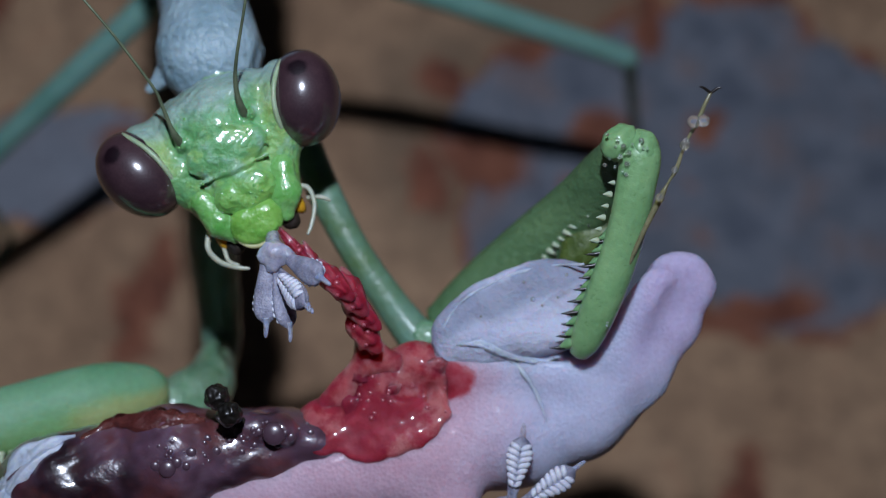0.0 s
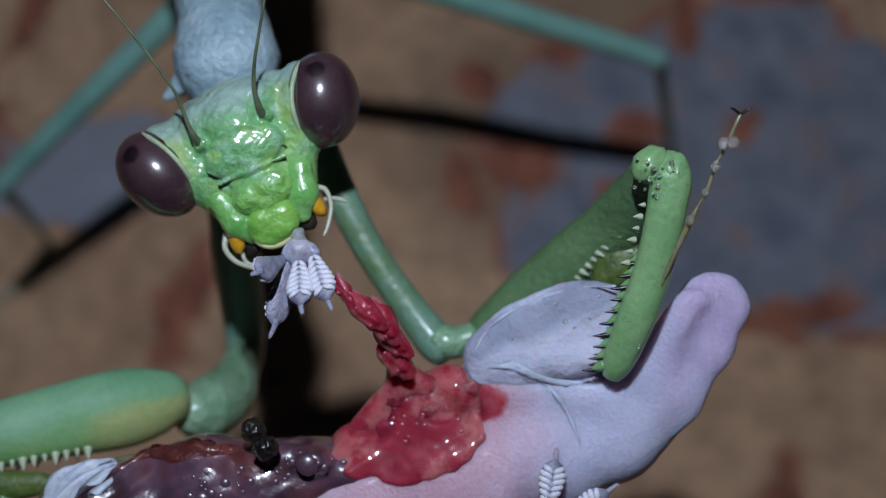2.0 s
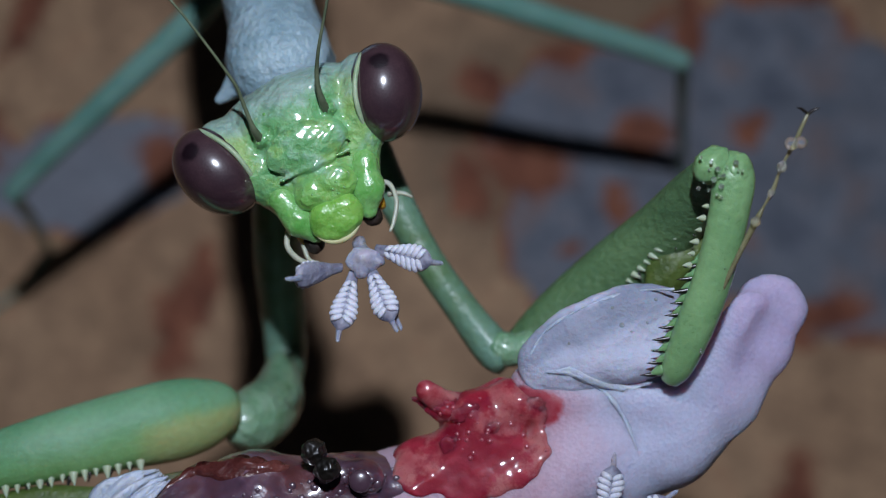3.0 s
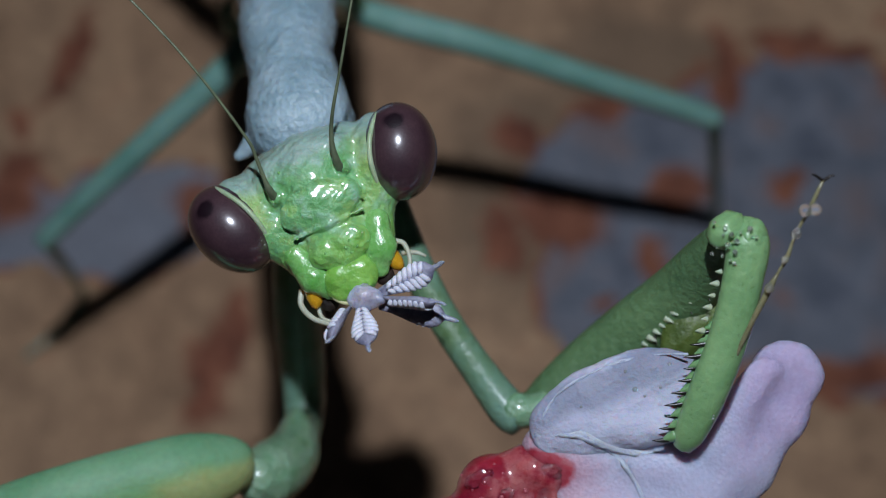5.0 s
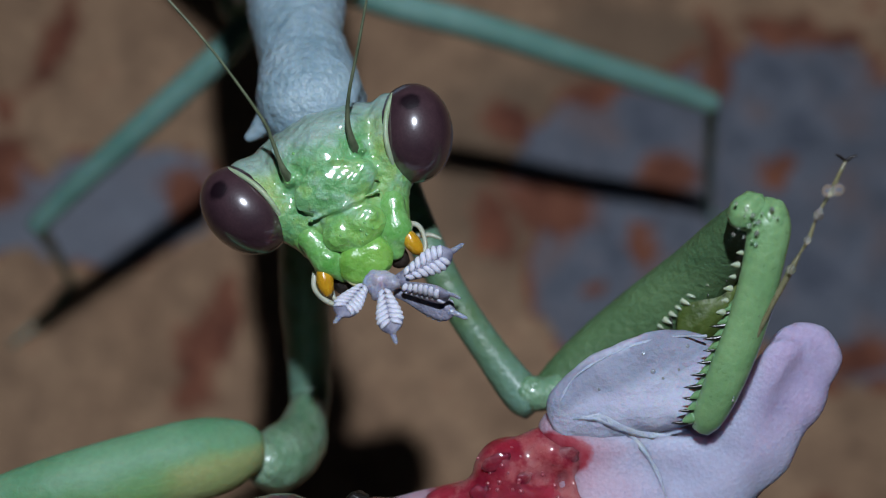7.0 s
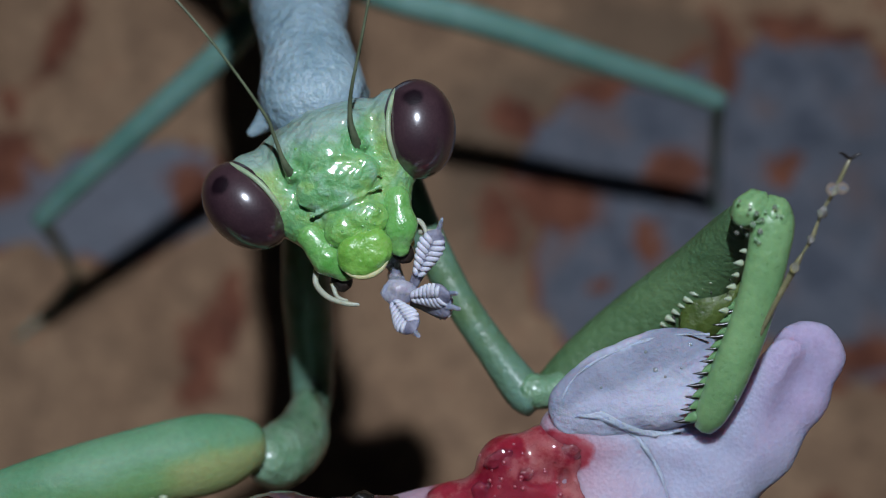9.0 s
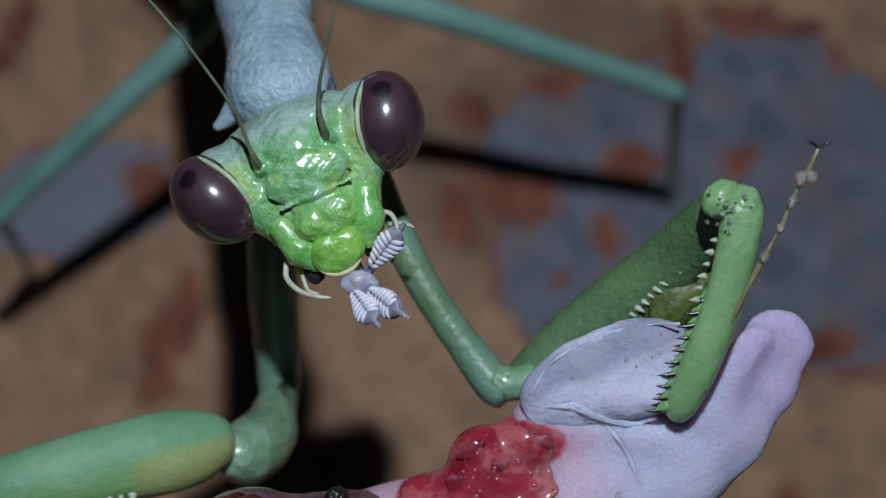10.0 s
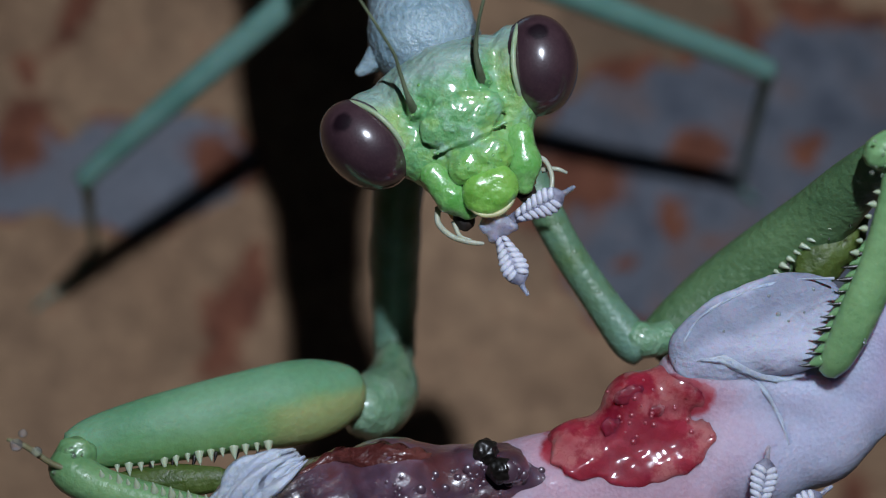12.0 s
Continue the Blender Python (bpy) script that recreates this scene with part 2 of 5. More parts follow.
def gecko_mat():
    """Pink belly that pales to lilac-white at the throat and lilac inside the jaw, torn red at the shoulder."""
    m, nt, p = tree("gecko_skin")
    a, b, sc = noise_tex(nt, 0.35), noise_tex(nt, 6.0, 3), noise_tex(nt, 11.0, 1)
    f, k = noise_tex(nt, 0.8, 5), noise_tex(nt, 2.2, 4)
    pink = ramp(nt, a.outputs[0], [(0.3, (0.53, 0.35, 0.43)), (0.7, (0.64, 0.46, 0.55))]).outputs[0]
    pale = ramp(nt, a.outputs[0], [(0.3, (0.46, 0.47, 0.62)), (0.7, (0.58, 0.59, 0.74))]).outputs[0]
    roof = ramp(nt, a.outputs[0], [(0.3, (0.39, 0.33, 0.50)), (0.7, (0.53, 0.46, 0.63))]).outputs[0]
    raw = ramp(nt, f.outputs[0], [(0.32, (0.25, 0.010, 0.022)), (0.48, (0.37, 0.028, 0.050)), (0.60, (0.44, 0.08, 0.105)), (0.74, (0.48, 0.19, 0.21))]).outputs[0]
    wave = calc(nt, "MULTIPLY", calc(nt, "SUBTRACT", a.outputs[0], 0.5), 0.004)
    x = calc(nt, "ADD", axis(nt, 0), wave)
    col = mix(nt, band(nt, x, 0.0042, 0.0088), pink, pale)
    col = mix(nt, calc(nt, "MULTIPLY", band(nt, x, 0.0095, 0.0118), band(nt, axis(nt, 1), -0.0085, -0.005)), col, roof)
    c = nt.nodes.new("ShaderNodeTexCoord")
    near = oval_mask(nt, c.outputs["Object"], [(3.00, -7.80, 35.50, 2.0, 1.20, 22), (1.30, -8.40, 35.50, 1.0, 0.6, 10), (4.50, -6.75, 35.50, 1.2, 0.75, 5)])
    near = calc(nt, "ADD", near, calc(nt, "MULTIPLY", calc(nt, "SUBTRACT", k.outputs[0], 0.5), 0.45))
    torn = band(nt, near, 1.10, 0.86)
    flush = band(nt, near, 2.0, 1.0)
    col = mix(nt, calc(nt, "MULTIPLY", flush, 0.28), col, (0.52, 0.22, 0.27))
    g = ramp(nt, b.outputs[0], [(0.25, (0.78, 0.76, 0.78)), (0.75, (1, 1, 1))]).outputs[0]
    col = mix(nt, torn, mix(nt, 0.6, col, g, "MULTIPLY"), raw)
    nt.links.new(col, p.inputs["Base Color"])
    nt.links.new(ramp(nt, torn, [(0, (0.55, 0.55, 0.55)), (1, (0.5, 0.5, 0.5))]).outputs[0], p.inputs["Roughness"])
    p.inputs["Subsurface Weight"].default_value = 0.8
    p.inputs["Subsurface Radius"].default_value = (1, 0.6, 0.55)
    p.inputs["Subsurface Scale"].default_value = 0.0010
    p.inputs["Specular IOR Level"].default_value = 0.3
    nt.links.new(ramp(nt, torn, [(0, (0.02, 0.02, 0.02)), (1, (0.12, 0.12, 0.12))]).outputs[0], p.inputs["Coat Weight"])
    p.inputs["Coat Roughness"].default_value = 0.14
    grain = nt.nodes.new("ShaderNodeTexVoronoi")
    grain.inputs["Scale"].default_value = 7500
    nt.links.new(c.outputs["Object"], grain.inputs["Vector"])
    scales = mix(nt, 0.6, mix(nt, 0.5, b.outputs[0], sc.outputs[0]), grain.outputs["Distance"])
    rough = mix(nt, torn, scales, k.outputs[0])
    bump(nt, p, rough, 0.045, 0.8)
    return m


def flesh_mat(name="raw_flesh", lo=0.48, hi=0.60):
    """Wet flesh: a pinkish veil over deep red, with sharp-edged darker patches."""
    m, nt, p = tree(name)
    a, b, k = noise_tex(nt, 0.6, 5, 0.6), noise_tex(nt, 3.5, 4), noise_tex(nt, 1.4, 4)
    veil = ramp(nt, k.outputs[0], [(0.3, (0.42, 0.085, 0.10)), (0.7, (0.49, 0.18, 0.17))]).outputs[0]
    deep = ramp(nt, k.outputs[0], [(0.3, (0.24, 0.006, 0.024)), (0.7, (0.40, 0.035, 0.065))]).outputs[0]
    col = mix(nt, band(nt, a.outputs[0], lo, hi), deep, veil)
    vein = band(nt, calc(nt, "ABSOLUTE", calc(nt, "SUBTRACT", k.outputs[0], 0.5)), 0.025, 0.0)
    col = mix(nt, calc(nt, "MULTIPLY", vein, 0.25), col, (0.22, 0.008, 0.015))
    g = ramp(nt, b.outputs[0], [(0.3, (0.72, 0.6, 0.6)), (0.6, (1, 1, 1))]).outputs[0]
    nt.links.new(mix(nt, 0.4, col, g, "MULTIPLY"), p.inputs["Base Color"])
    p.inputs["Roughness"].default_value = 0.5
    p.inputs["Specular IOR Level"].default_value = 0.15
    p.inputs["Subsurface Weight"].default_value = 0.8
    p.inputs["Subsurface Radius"].default_value = (1, 0.3, 0.25)
    p.inputs["Subsurface Scale"].default_value = 0.0012
    p.inputs["Coat Weight"].default_value = 0.9
    p.inputs["Coat Roughness"].default_value = 0.07
    p.inputs["Coat IOR"].default_value = 1.55
    bump(nt, p, mix(nt, 0.6, b.outputs[0], k.outputs[0]), 0.035, 0.9)
    return m


def gut_mat():
    """Entrails under a clear film: grey-purple, blackish and brown-red by turns."""
    m, nt, p = tree("dark_entrails")
    a, b, r = noise_tex(nt, 0.35, 3), noise_tex(nt, 1.3, 4), noise_tex(nt, 0.5, 4)
    col = ramp(nt, a.outputs[0], [(0.34, (0.025, 0.010, 0.016)), (0.50, (0.12, 0.062, 0.095)), (0.64, (0.27, 0.185, 0.24))]).outputs[0]
    warm = calc(nt, "MULTIPLY", band(nt, r.outputs[0], 0.42, 0.68), 0.75)
    col = mix(nt, warm, col, (0.15, 0.04, 0.035))
    g = ramp(nt, b.outputs[0], [(0.3, (0.5, 0.42, 0.46)), (0.65, (1, 1, 1))]).outputs[0]
    nt.links.new(mix(nt, 0.7, col, g, "MULTIPLY"), p.inputs["Base Color"])
    p.inputs["Roughness"].default_value = 0.35
    p.inputs["Subsurface Weight"].default_value = 0.3
    p.inputs["Subsurface Scale"].default_value = 0.0006
    p.inputs["Coat Weight"].default_value = 1.0
    p.inputs["Coat Roughness"].default_value = 0.15
    p.inputs["Coat IOR"].default_value = 1.9
    bump(nt, p, b.outputs[0], 0.12, 0.8)
    return m


def grip_mat():
    """Femur skin: teal above, green along the middle, yellowish at the swollen base."""
    m, nt, p = tree("grip_femur")
    a, b = noise_tex(nt, 0.35), noise_tex(nt, 4.0, 3)
    teal = ramp(nt, a.outputs[0], [(0.3, (0.13, 0.32, 0.16)), (0.7, (0.22, 0.42, 0.24))]).outputs[0]
    green = ramp(nt, a.outputs[0], [(0.3, (0.15, 0.35, 0.11)), (0.7, (0.25, 0.45, 0.18))]).outputs[0]
    yellow = ramp(nt, a.outputs[0], [(0.3, (0.30, 0.38, 0.13)), (0.7, (0.40, 0.46, 0.20))]).outputs[0]
    x = axis(nt, 0)
    v = calc(nt, "SUBTRACT", axis(nt, 1), calc(nt, "MULTIPLY", calc(nt, "ADD", x, 0.0073), 0.25))
    v = calc(nt, "ADD", v, calc(nt, "MULTIPLY", calc(nt, "SUBTRACT", a.outputs[0], 0.5), 0.0012))
    col = mix(nt, band(nt, v, -0.0080, -0.0068), green, teal)
    base = calc(nt, "MULTIPLY", band(nt, v, -0.0071, -0.0077), band(nt, x, -0.0088, -0.0076))
    col = mix(nt, base, col, yellow)
    g = ramp(nt, b.outputs[0], [(0.25, (0.75, 0.75, 0.75)), (0.75, (1, 1, 1))]).outputs[0]
    nt.links.new(mix(nt, 0.6, col, g, "MULTIPLY"), p.inputs["Base Color"])
    p.inputs["Roughness"].default_value = 0.6
    p.inputs["Subsurface Weight"].default_value = 0.25
    p.inputs["Subsurface Scale"].default_value = 0.0006
    bump(nt, p, b.outputs[0], 0.03)
    return m


def flap_mat():
    """Milky jaw skin, greyer and clearer towards its upper edge."""
    m, nt, p = tree("milky_membrane")
    a, b = noise_tex(nt, 0.5), noise_tex(nt, 5.0, 3)
    milk = ramp(nt, a.outputs[0], [(0.3, (0.46, 0.47, 0.60)), (0.7, (0.57, 0.58, 0.70))]).outputs[0]
    clear = ramp(nt, a.outputs[0], [(0.3, (0.25, 0.27, 0.36)), (0.7, (0.36, 0.38, 0.48))]).outputs[0]
    up = calc(nt, "SUBTRACT", calc(nt, "MULTIPLY", calc(nt, "ADD", axis(nt, 1), 0.00453), 0.927), calc(nt, "MULTIPLY", calc(nt, "SUBTRACT", axis(nt, 0), 0.00705), 0.375))
    up = calc(nt, "ADD", up, calc(nt, "MULTIPLY", calc(nt, "SUBTRACT", a.outputs[0], 0.5), 0.0012))
    col = mix(nt, band(nt, up, -0.0002, 0.0004), milk, clear)
    edge = band(nt, up, 0.0011, 0.0014)
    col = mix(nt, edge, col, milk)
    g = ramp(nt, b.outputs[0], [(0.25, (0.8, 0.8, 0.8)), (0.75, (1, 1, 1))]).outputs[0]
    nt.links.new(mix(nt, 0.5, col, g, "MULTIPLY"), p.inputs["Base Color"])
    p.inputs["Roughness"].default_value = 0.62
    p.inputs["Subsurface Weight"].default_value = 0.3
    p.inputs["Subsurface Scale"].default_value = 0.0006
    p.inputs["Specular IOR Level"].default_value = 0.22
    p.inputs["Coat Weight"].default_value = 0.0
    p.inputs["Coat Roughness"].default_value = 0.12
    w = noise_tex(nt, 1.8, 3)
    bump(nt, p, mix(nt, 0.4, w.outputs[0], b.outputs[0]), 0.14, 0.9)
    return m


MAT = {
    "face": head_mat(),
    "eye": eye_mat(),
    "ground": ground_mat(),
    "pronotum": skin_mat("pale_pronotum", (0.20, 0.31, 0.36), (0.37, 0.49, 0.54), 0.7, 3, 0.42, 0.14),
    "leg": skin_mat("teal_leg", (0.14, 0.32, 0.26), (0.24, 0.44, 0.38), 0.4, 3, 0.5, 0.03),
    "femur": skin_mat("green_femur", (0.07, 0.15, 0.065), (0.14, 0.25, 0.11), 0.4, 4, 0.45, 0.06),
    "tibia": skin_mat("green_tibia", (0.15, 0.32, 0.13), (0.26, 0.45, 0.20), 0.6, 4, 0.35, 0.03, coat=0.5),
    "coxa": skin_mat("coxa_green", (0.11, 0.20, 0.075), (0.20, 0.37, 0.30), 0.35, 4, 0.4, 0.06, coat=0.2),
    "joint": skin_mat("pale_joint", (0.14, 0.32, 0.16), (0.30, 0.46, 0.31), 1.2, 3, 0.35, 0.14, coat=0.6),
    "labrum": skin_mat("labrum_green", (0.16, 0.43, 0.06), (0.28, 0.56, 0.11), 1.2, 4, 0.3, 0.05, coat=1.0),
    "lobe": skin_mat("mandible_green", (0.12, 0.40, 0.075), (0.28, 0.55, 0.19), 1.2, 4, 0.28, 0.05, coat=1.0),
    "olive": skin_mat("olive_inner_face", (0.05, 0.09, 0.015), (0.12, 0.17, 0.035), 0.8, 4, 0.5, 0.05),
    "grip": grip_mat(),
    "rim": skin_mat("pale_yellow_rim", (0.30, 0.42, 0.24), (0.44, 0.53, 0.34), 1, 6, 0.35, 0.02),
    "edge": skin_mat("cream_edge", (0.55, 0.52, 0.22), (0.68, 0.64, 0.35), 1, 6, 0.35, 0.02),
    "amber": skin_mat("amber_mouthpart", (0.55, 0.25, 0.01), (0.75, 0.45, 0.03), 1, 5, 0.25, 0.02, coat=0.4),
    "jet": skin_mat("black_chitin", (0.006, 0.005, 0.004), (0.02, 0.015, 0.012), 1, 6, 0.35, 0.0, 0.0, coat=0.25),
    "mouth": skin_mat("dark_mouth", (0.010, 0.007, 0.005), (0.035, 0.02, 0.012), 1.5, 6, 0.6, 0.04, 0.0),
    "ivory": skin_mat("ivory_palp", (0.42, 0.44, 0.32), (0.58, 0.58, 0.46), 1, 6, 0.3, 0.02),
    "antenna": skin_mat("olive_antenna", (0.07, 0.09, 0.05), (0.16, 0.19, 0.11), 1, 8, 0.4, 0.0, 0.0),
    "spine": skin_mat("pale_spine", (0.42, 0.50, 0.32), (0.62, 0.66, 0.50), 1, 6, 0.25, 0.0),
    "tarsus": skin_mat("amber_tarsus", (0.17, 0.16, 0.08), (0.27, 0.25, 0.14), 1, 5, 0.3, 0.0),
    "body": gecko_mat(),
    "jaw": skin_mat("lilac_white_skin", (0.50, 0.48, 0.58), (0.62, 0.60, 0.68), 0.3, 6, 0.42, 0.05, 0.8, 1.0, coat=0.05),
    "flap": flap_mat(),
    "fold": skin_mat("white_skin_fold", (0.62, 0.62, 0.70), (0.74, 0.74, 0.80), 0.8, 6, 0.4, 0.05, 0.6),
    "flesh": flesh_mat(),
    "sinew": flesh_mat("stretched_sinew", 0.44, 0.60),
    "gut": gut_mat(),
    "gut_red": skin_mat("red_entrails", (0.08, 0.018, 0.016), (0.20, 0.06, 0.05), 0.6, 4, 0.18, 0.12, 0.15, coat=0.9),
    "pad": skin_mat("lilac_toe", (0.13, 0.13, 0.19), (0.40, 0.40, 0.50), 2.5, 6, 0.45, 0.06, 0.3, 0.3),
    "claw": skin_mat("pale_claw", (0.30, 0.29, 0.37), (0.46, 0.45, 0.54), 1.5, 6, 0.3, 0.04, 0.8, 1.0),
    "lamella": skin_mat("white_lamella", (0.60, 0.60, 0.70), (0.74, 0.74, 0.82), 2, 8, 0.45, 0.02, 0.2, 0.2),
    "water": clear_mat("clear_fluid"),
    "bubble": wet_mat("wet_bubble", (0.085, 0.045, 0.065)),
    "red_bead": wet_mat("wet_red_bead", (0.36, 0.045, 0.065)),
    "bead": clear_mat("cloudy_fluid", (0.75, 0.82, 0.80), 0.06, 0.72),
}


# ---- mesh tools, all in millimetres ----
def new_mesh(name, verts, faces, mat, smooth=True):
    me = bpy.data.meshes.new(name)
    me.from_pydata([tuple(float(c) * 0.001 for c in v) for v in verts], [], [tuple(int(i) for i in f) for f in faces])
    me.polygons.foreach_set("use_smooth", [smooth] * len(me.polygons))
    me.materials.append(MAT[mat])
    return me


def part(name, geo, mat, parent, label="", at=None):
    """One mesh under a thing or a part."""
    ob = new(name, geo if isinstance(geo, bpy.types.Mesh) else new_mesh(name, *geo, mat))
    ob.parent = parent
    if at is not None:
        ob.matrix_basis = at
    return tagged(ob, label)


def place(x, y, h, rx=0, ry=0, rz=0):
    return pose(x * 0.001, y * 0.001, h * 0.001, rx, ry, rz)


def aim(p, q, size=1.0):
    """A pose at p whose z axis points at q."""
    d = Vector(q) - Vector(p)
    return Matrix.Translation(mm(*p)) @ d.to_track_quat("Z", "Y").to_matrix().to_4x4() @ Matrix.Scale(size, 4)


def spline(pts, n):
    """Catmull-Rom through rows of numbers, n steps a span."""
    P = np.array(pts, float)
    P = np.vstack([2 * P[0] - P[1], P, 2 * P[-1] - P[-2]])
    out = []
    for i in range(1, len(P) - 2):
        for k in range(n):
            t = k / n
            a, b, c, d = P[i - 1:i + 3]
            out.append(0.5 * (2 * b + (c - a) * t + (2 * a - 5 * b + 4 * c - d) * t * t + (3 * b - a - 3 * c + d) * t ** 3))
    out.append(P[-2])
    return np.array(out)


def tube(pts, sides=14, n=6, flat=1.0, face=(0, 0, 1), wobble=0.0):
    """A closed limb through (x, y, h, radius) points; flat squeezes it along face."""
    S = spline(pts, n)
    C, R = S[:, :3], np.maximum(S[:, 3], 0.004)
    T = np.gradient(C, axis=0)
    verts, faces = [], []
    f = np.array(face, float)
    for i, (c, t, r) in enumerate(zip(C, T, R)):
        t = t / np.linalg.norm(t)
        a = np.cross(t, f)
        a /= max(np.linalg.norm(a), 1e-6)
        b = np.cross(a, t)
        for k in range(sides):
            w = 2 * math.pi * k / sides
            q = r * (1 + wobble * noise.noise(Vector(c) * 1.7 + Vector((k * 0.9, 0, 0))))
            verts.append(c + a * math.cos(w) * q + b * math.sin(w) * q * flat)
    m = len(C)
    for i in range(m - 1):
        for k in range(sides):
            j = (k + 1) % sides
            faces.append((i * sides + k, i * sides + j, (i + 1) * sides + j, (i + 1) * sides + k))
    for i, tip, s in ((0, C[0] - T[0] / np.linalg.norm(T[0]) * R[0] * 0.45, 1), (m - 1, C[-1] + T[-1] / np.linalg.norm(T[-1]) * R[-1] * 0.45, -1)):
        verts.append(tip)
        o = len(verts) - 1
        for k in range(sides):
            j = (k + 1) % sides
            faces.append((o, i * sides + j, i * sides + k) if s > 0 else (o, i * sides + k, i * sides + j))
    return verts, faces


def ball(c, r, seg=20, rings=12, rough=0.0, turn=0.0):
    """An ellipsoid, turned about h by turn degrees, with a lumpy skin."""
    verts, faces = [], []
    ca, sa = math.cos(radians(turn)), math.sin(radians(turn))
    for i in range(rings + 1):
        th = math.pi * i / rings
        for k in range(seg):
            ph = 2 * math.pi * k / seg
            d = Vector((math.sin(th) * math.cos(ph), math.sin(th) * math.sin(ph), math.cos(th)))
            g = 1 + rough * noise.noise(d * 2.3 + Vector(c))
            x, y, z = d.x * r[0] * g, d.y * r[1] * g, d.z * r[2] * g
            verts.append((c[0] + ca * x - sa * y, c[1] + sa * x + ca * y, c[2] + z))
    for i in range(rings):
        for k in range(seg):
            j = (k + 1) % seg
            faces.append((i * seg + k, (i + 1) * seg + k, (i + 1) * seg + j, i * seg + j))
    return verts, faces


def cone(length, r, bend=0.0, sides=7):
    """A spine along z."""
    return tube([(0, 0, 0, r), (bend * 0.3, 0, length * 0.45, r * 0.62), (bend, 0, length, r * 0.08)], sides, 3, face=(0, 1, 0))


# distance fields, joined softly, for the shapes that grew in one piece
def d_ell(p, c, r, turn=0.0):
    q = p - np.array(c, float)
    if turn:
        ca, sa = math.cos(radians(turn)), math.sin(radians(turn))
        q = np.stack([ca * q[..., 0] + sa * q[..., 1], -sa * q[..., 0] + ca * q[..., 1], q[..., 2]], -1)
    r = np.array(r, float)
    k0 = np.linalg.norm(q / r, axis=-1)
    k1 = np.linalg.norm(q / (r * r), axis=-1)
    return k0 * (k0 - 1) / np.maximum(k1, 1e-6)


def d_cap(p, a, b, ra, rb):
    a, b = np.array(a, float), np.array(b, float)
    h = np.clip(((p - a) @ (b - a)) / ((b - a) @ (b - a)), 0, 1)
    return np.linalg.norm(p - a - h[..., None] * (b - a), axis=-1) - (ra + (rb - ra) * h)


def join(a, b, k):
    h = np.clip(0.5 + 0.5 * (b - a) / k, 0, 1)
    return b * (1 - h) + a * h - k * h * (1 - h)


def cut(a, b, k):
    return -join(-a, b, k)


def lumps(p, scale, amount, seed=0.0):
    q = p * scale + seed
    return amount * (np.sin(q[..., 0] + 1.3 * np.sin(q[..., 1])) * np.sin(q[..., 1] * 1.1 + np.sin(q[..., 2] * 0.9)) + 0.5 * np.sin(q[..., 0] * 2.3 + q[..., 2] * 1.9) * np.sin(q[..., 1] * 2.1 - q[..., 2]))


def grown(f, lo, hi, step):
    """The zero surface of a distance field, as quads."""
    lo, hi = np.array(lo, float), np.array(hi, float)
    n = np.ceil((hi - lo) / step).astype(int) + 1
    P = np.stack(np.meshgrid(*[lo[k] + step * np.arange(n[k]) for k in range(3)], indexing="ij"), -1)
    v = f(P)
    ins = v < 0
    acc, cnt = np.zeros((*(n - 1), 3)), np.zeros(tuple(n - 1))
    cross = []
    for a in range(3):
        s0 = tuple(slice(0, -1) if k == a else slice(None) for k in range(3))
        s1 = tuple(slice(1, None) if k == a else slice(None) for k in range(3))
        x = ins[s0] != ins[s1]
        t = np.where(x, v[s0] / np.where(x, v[s0] - v[s1], 1), 0)
        pos = P[s0].copy()
        pos[..., a] += t * step
        cross.append((x, ins[s0]))
        b, c = [k for k in range(3) if k != a]
        for ob_ in (0, 1):
            for oc in (0, 1):
                sl = [slice(None)] * 3
                sl[b] = slice(ob_, ob_ + n[b] - 1)
                sl[c] = slice(oc, oc + n[c] - 1)
                w = x[tuple(sl)]
                acc += np.where(w[..., None], pos[tuple(sl)], 0)
                cnt += w
    on = cnt > 0
    idx = -np.ones(tuple(n - 1), int)
    idx[on] = np.arange(on.sum())
    verts = acc[on] / cnt[on][:, None]
    faces = []
    for a in range(3):
        x, first = cross[a]
        b, c = [(1, 2), (2, 0), (0, 1)][a]
        g = np.argwhere(x)
        g = g[(g[:, b] > 0) & (g[:, c] > 0) & (g[:, b] < n[b] - 1) & (g[:, c] < n[c] - 1)]
        eb, ec = np.eye(3, dtype=int)[b], np.eye(3, dtype=int)[c]
        q = [idx[tuple((g - u).T)] for u in (eb + ec, ec, 0 * eb, eb)]
        q = np.stack(q, 1)
        flip = ~first[tuple(g.T)]
        q[flip] = q[flip][:, ::-1]
        faces.append(q)
    return verts, np.vstack(faces)


# ---- ground ----
def build_ground():
    N = 90
    s = np.linspace(-1, 1, 2 * N + 1)
    c = np.sign(s) * (np.abs(s) * 60 + 0.35 * (np.exp(np.abs(s) * 11.4) - 1))
    verts = []
    for y in c:
        for x in c:
            r = math.hypot(x, y)
            h = 0.22 * noise.noise(Vector((x * 0.12, y * 0.12, 0))) + 0.10 * noise.noise(Vector((x * 0.5, y * 0.5, 3)))
            verts.append((x, y, h * (1 if r < 120 else 0) - 0.2))
    w = 2 * N + 1
    faces = [(i * w + k, i * w + k + 1, (i + 1) * w + k + 1, (i + 1) * w + k) for i in range(w - 1) for k in range(w - 1)]
    ob = new("ground", new_mesh("ground", verts, faces, "ground"))
    tagged(ob, "weathered brown stone paving with blue-grey patches and rust flecks", "ground", kind="structure")


build_ground()

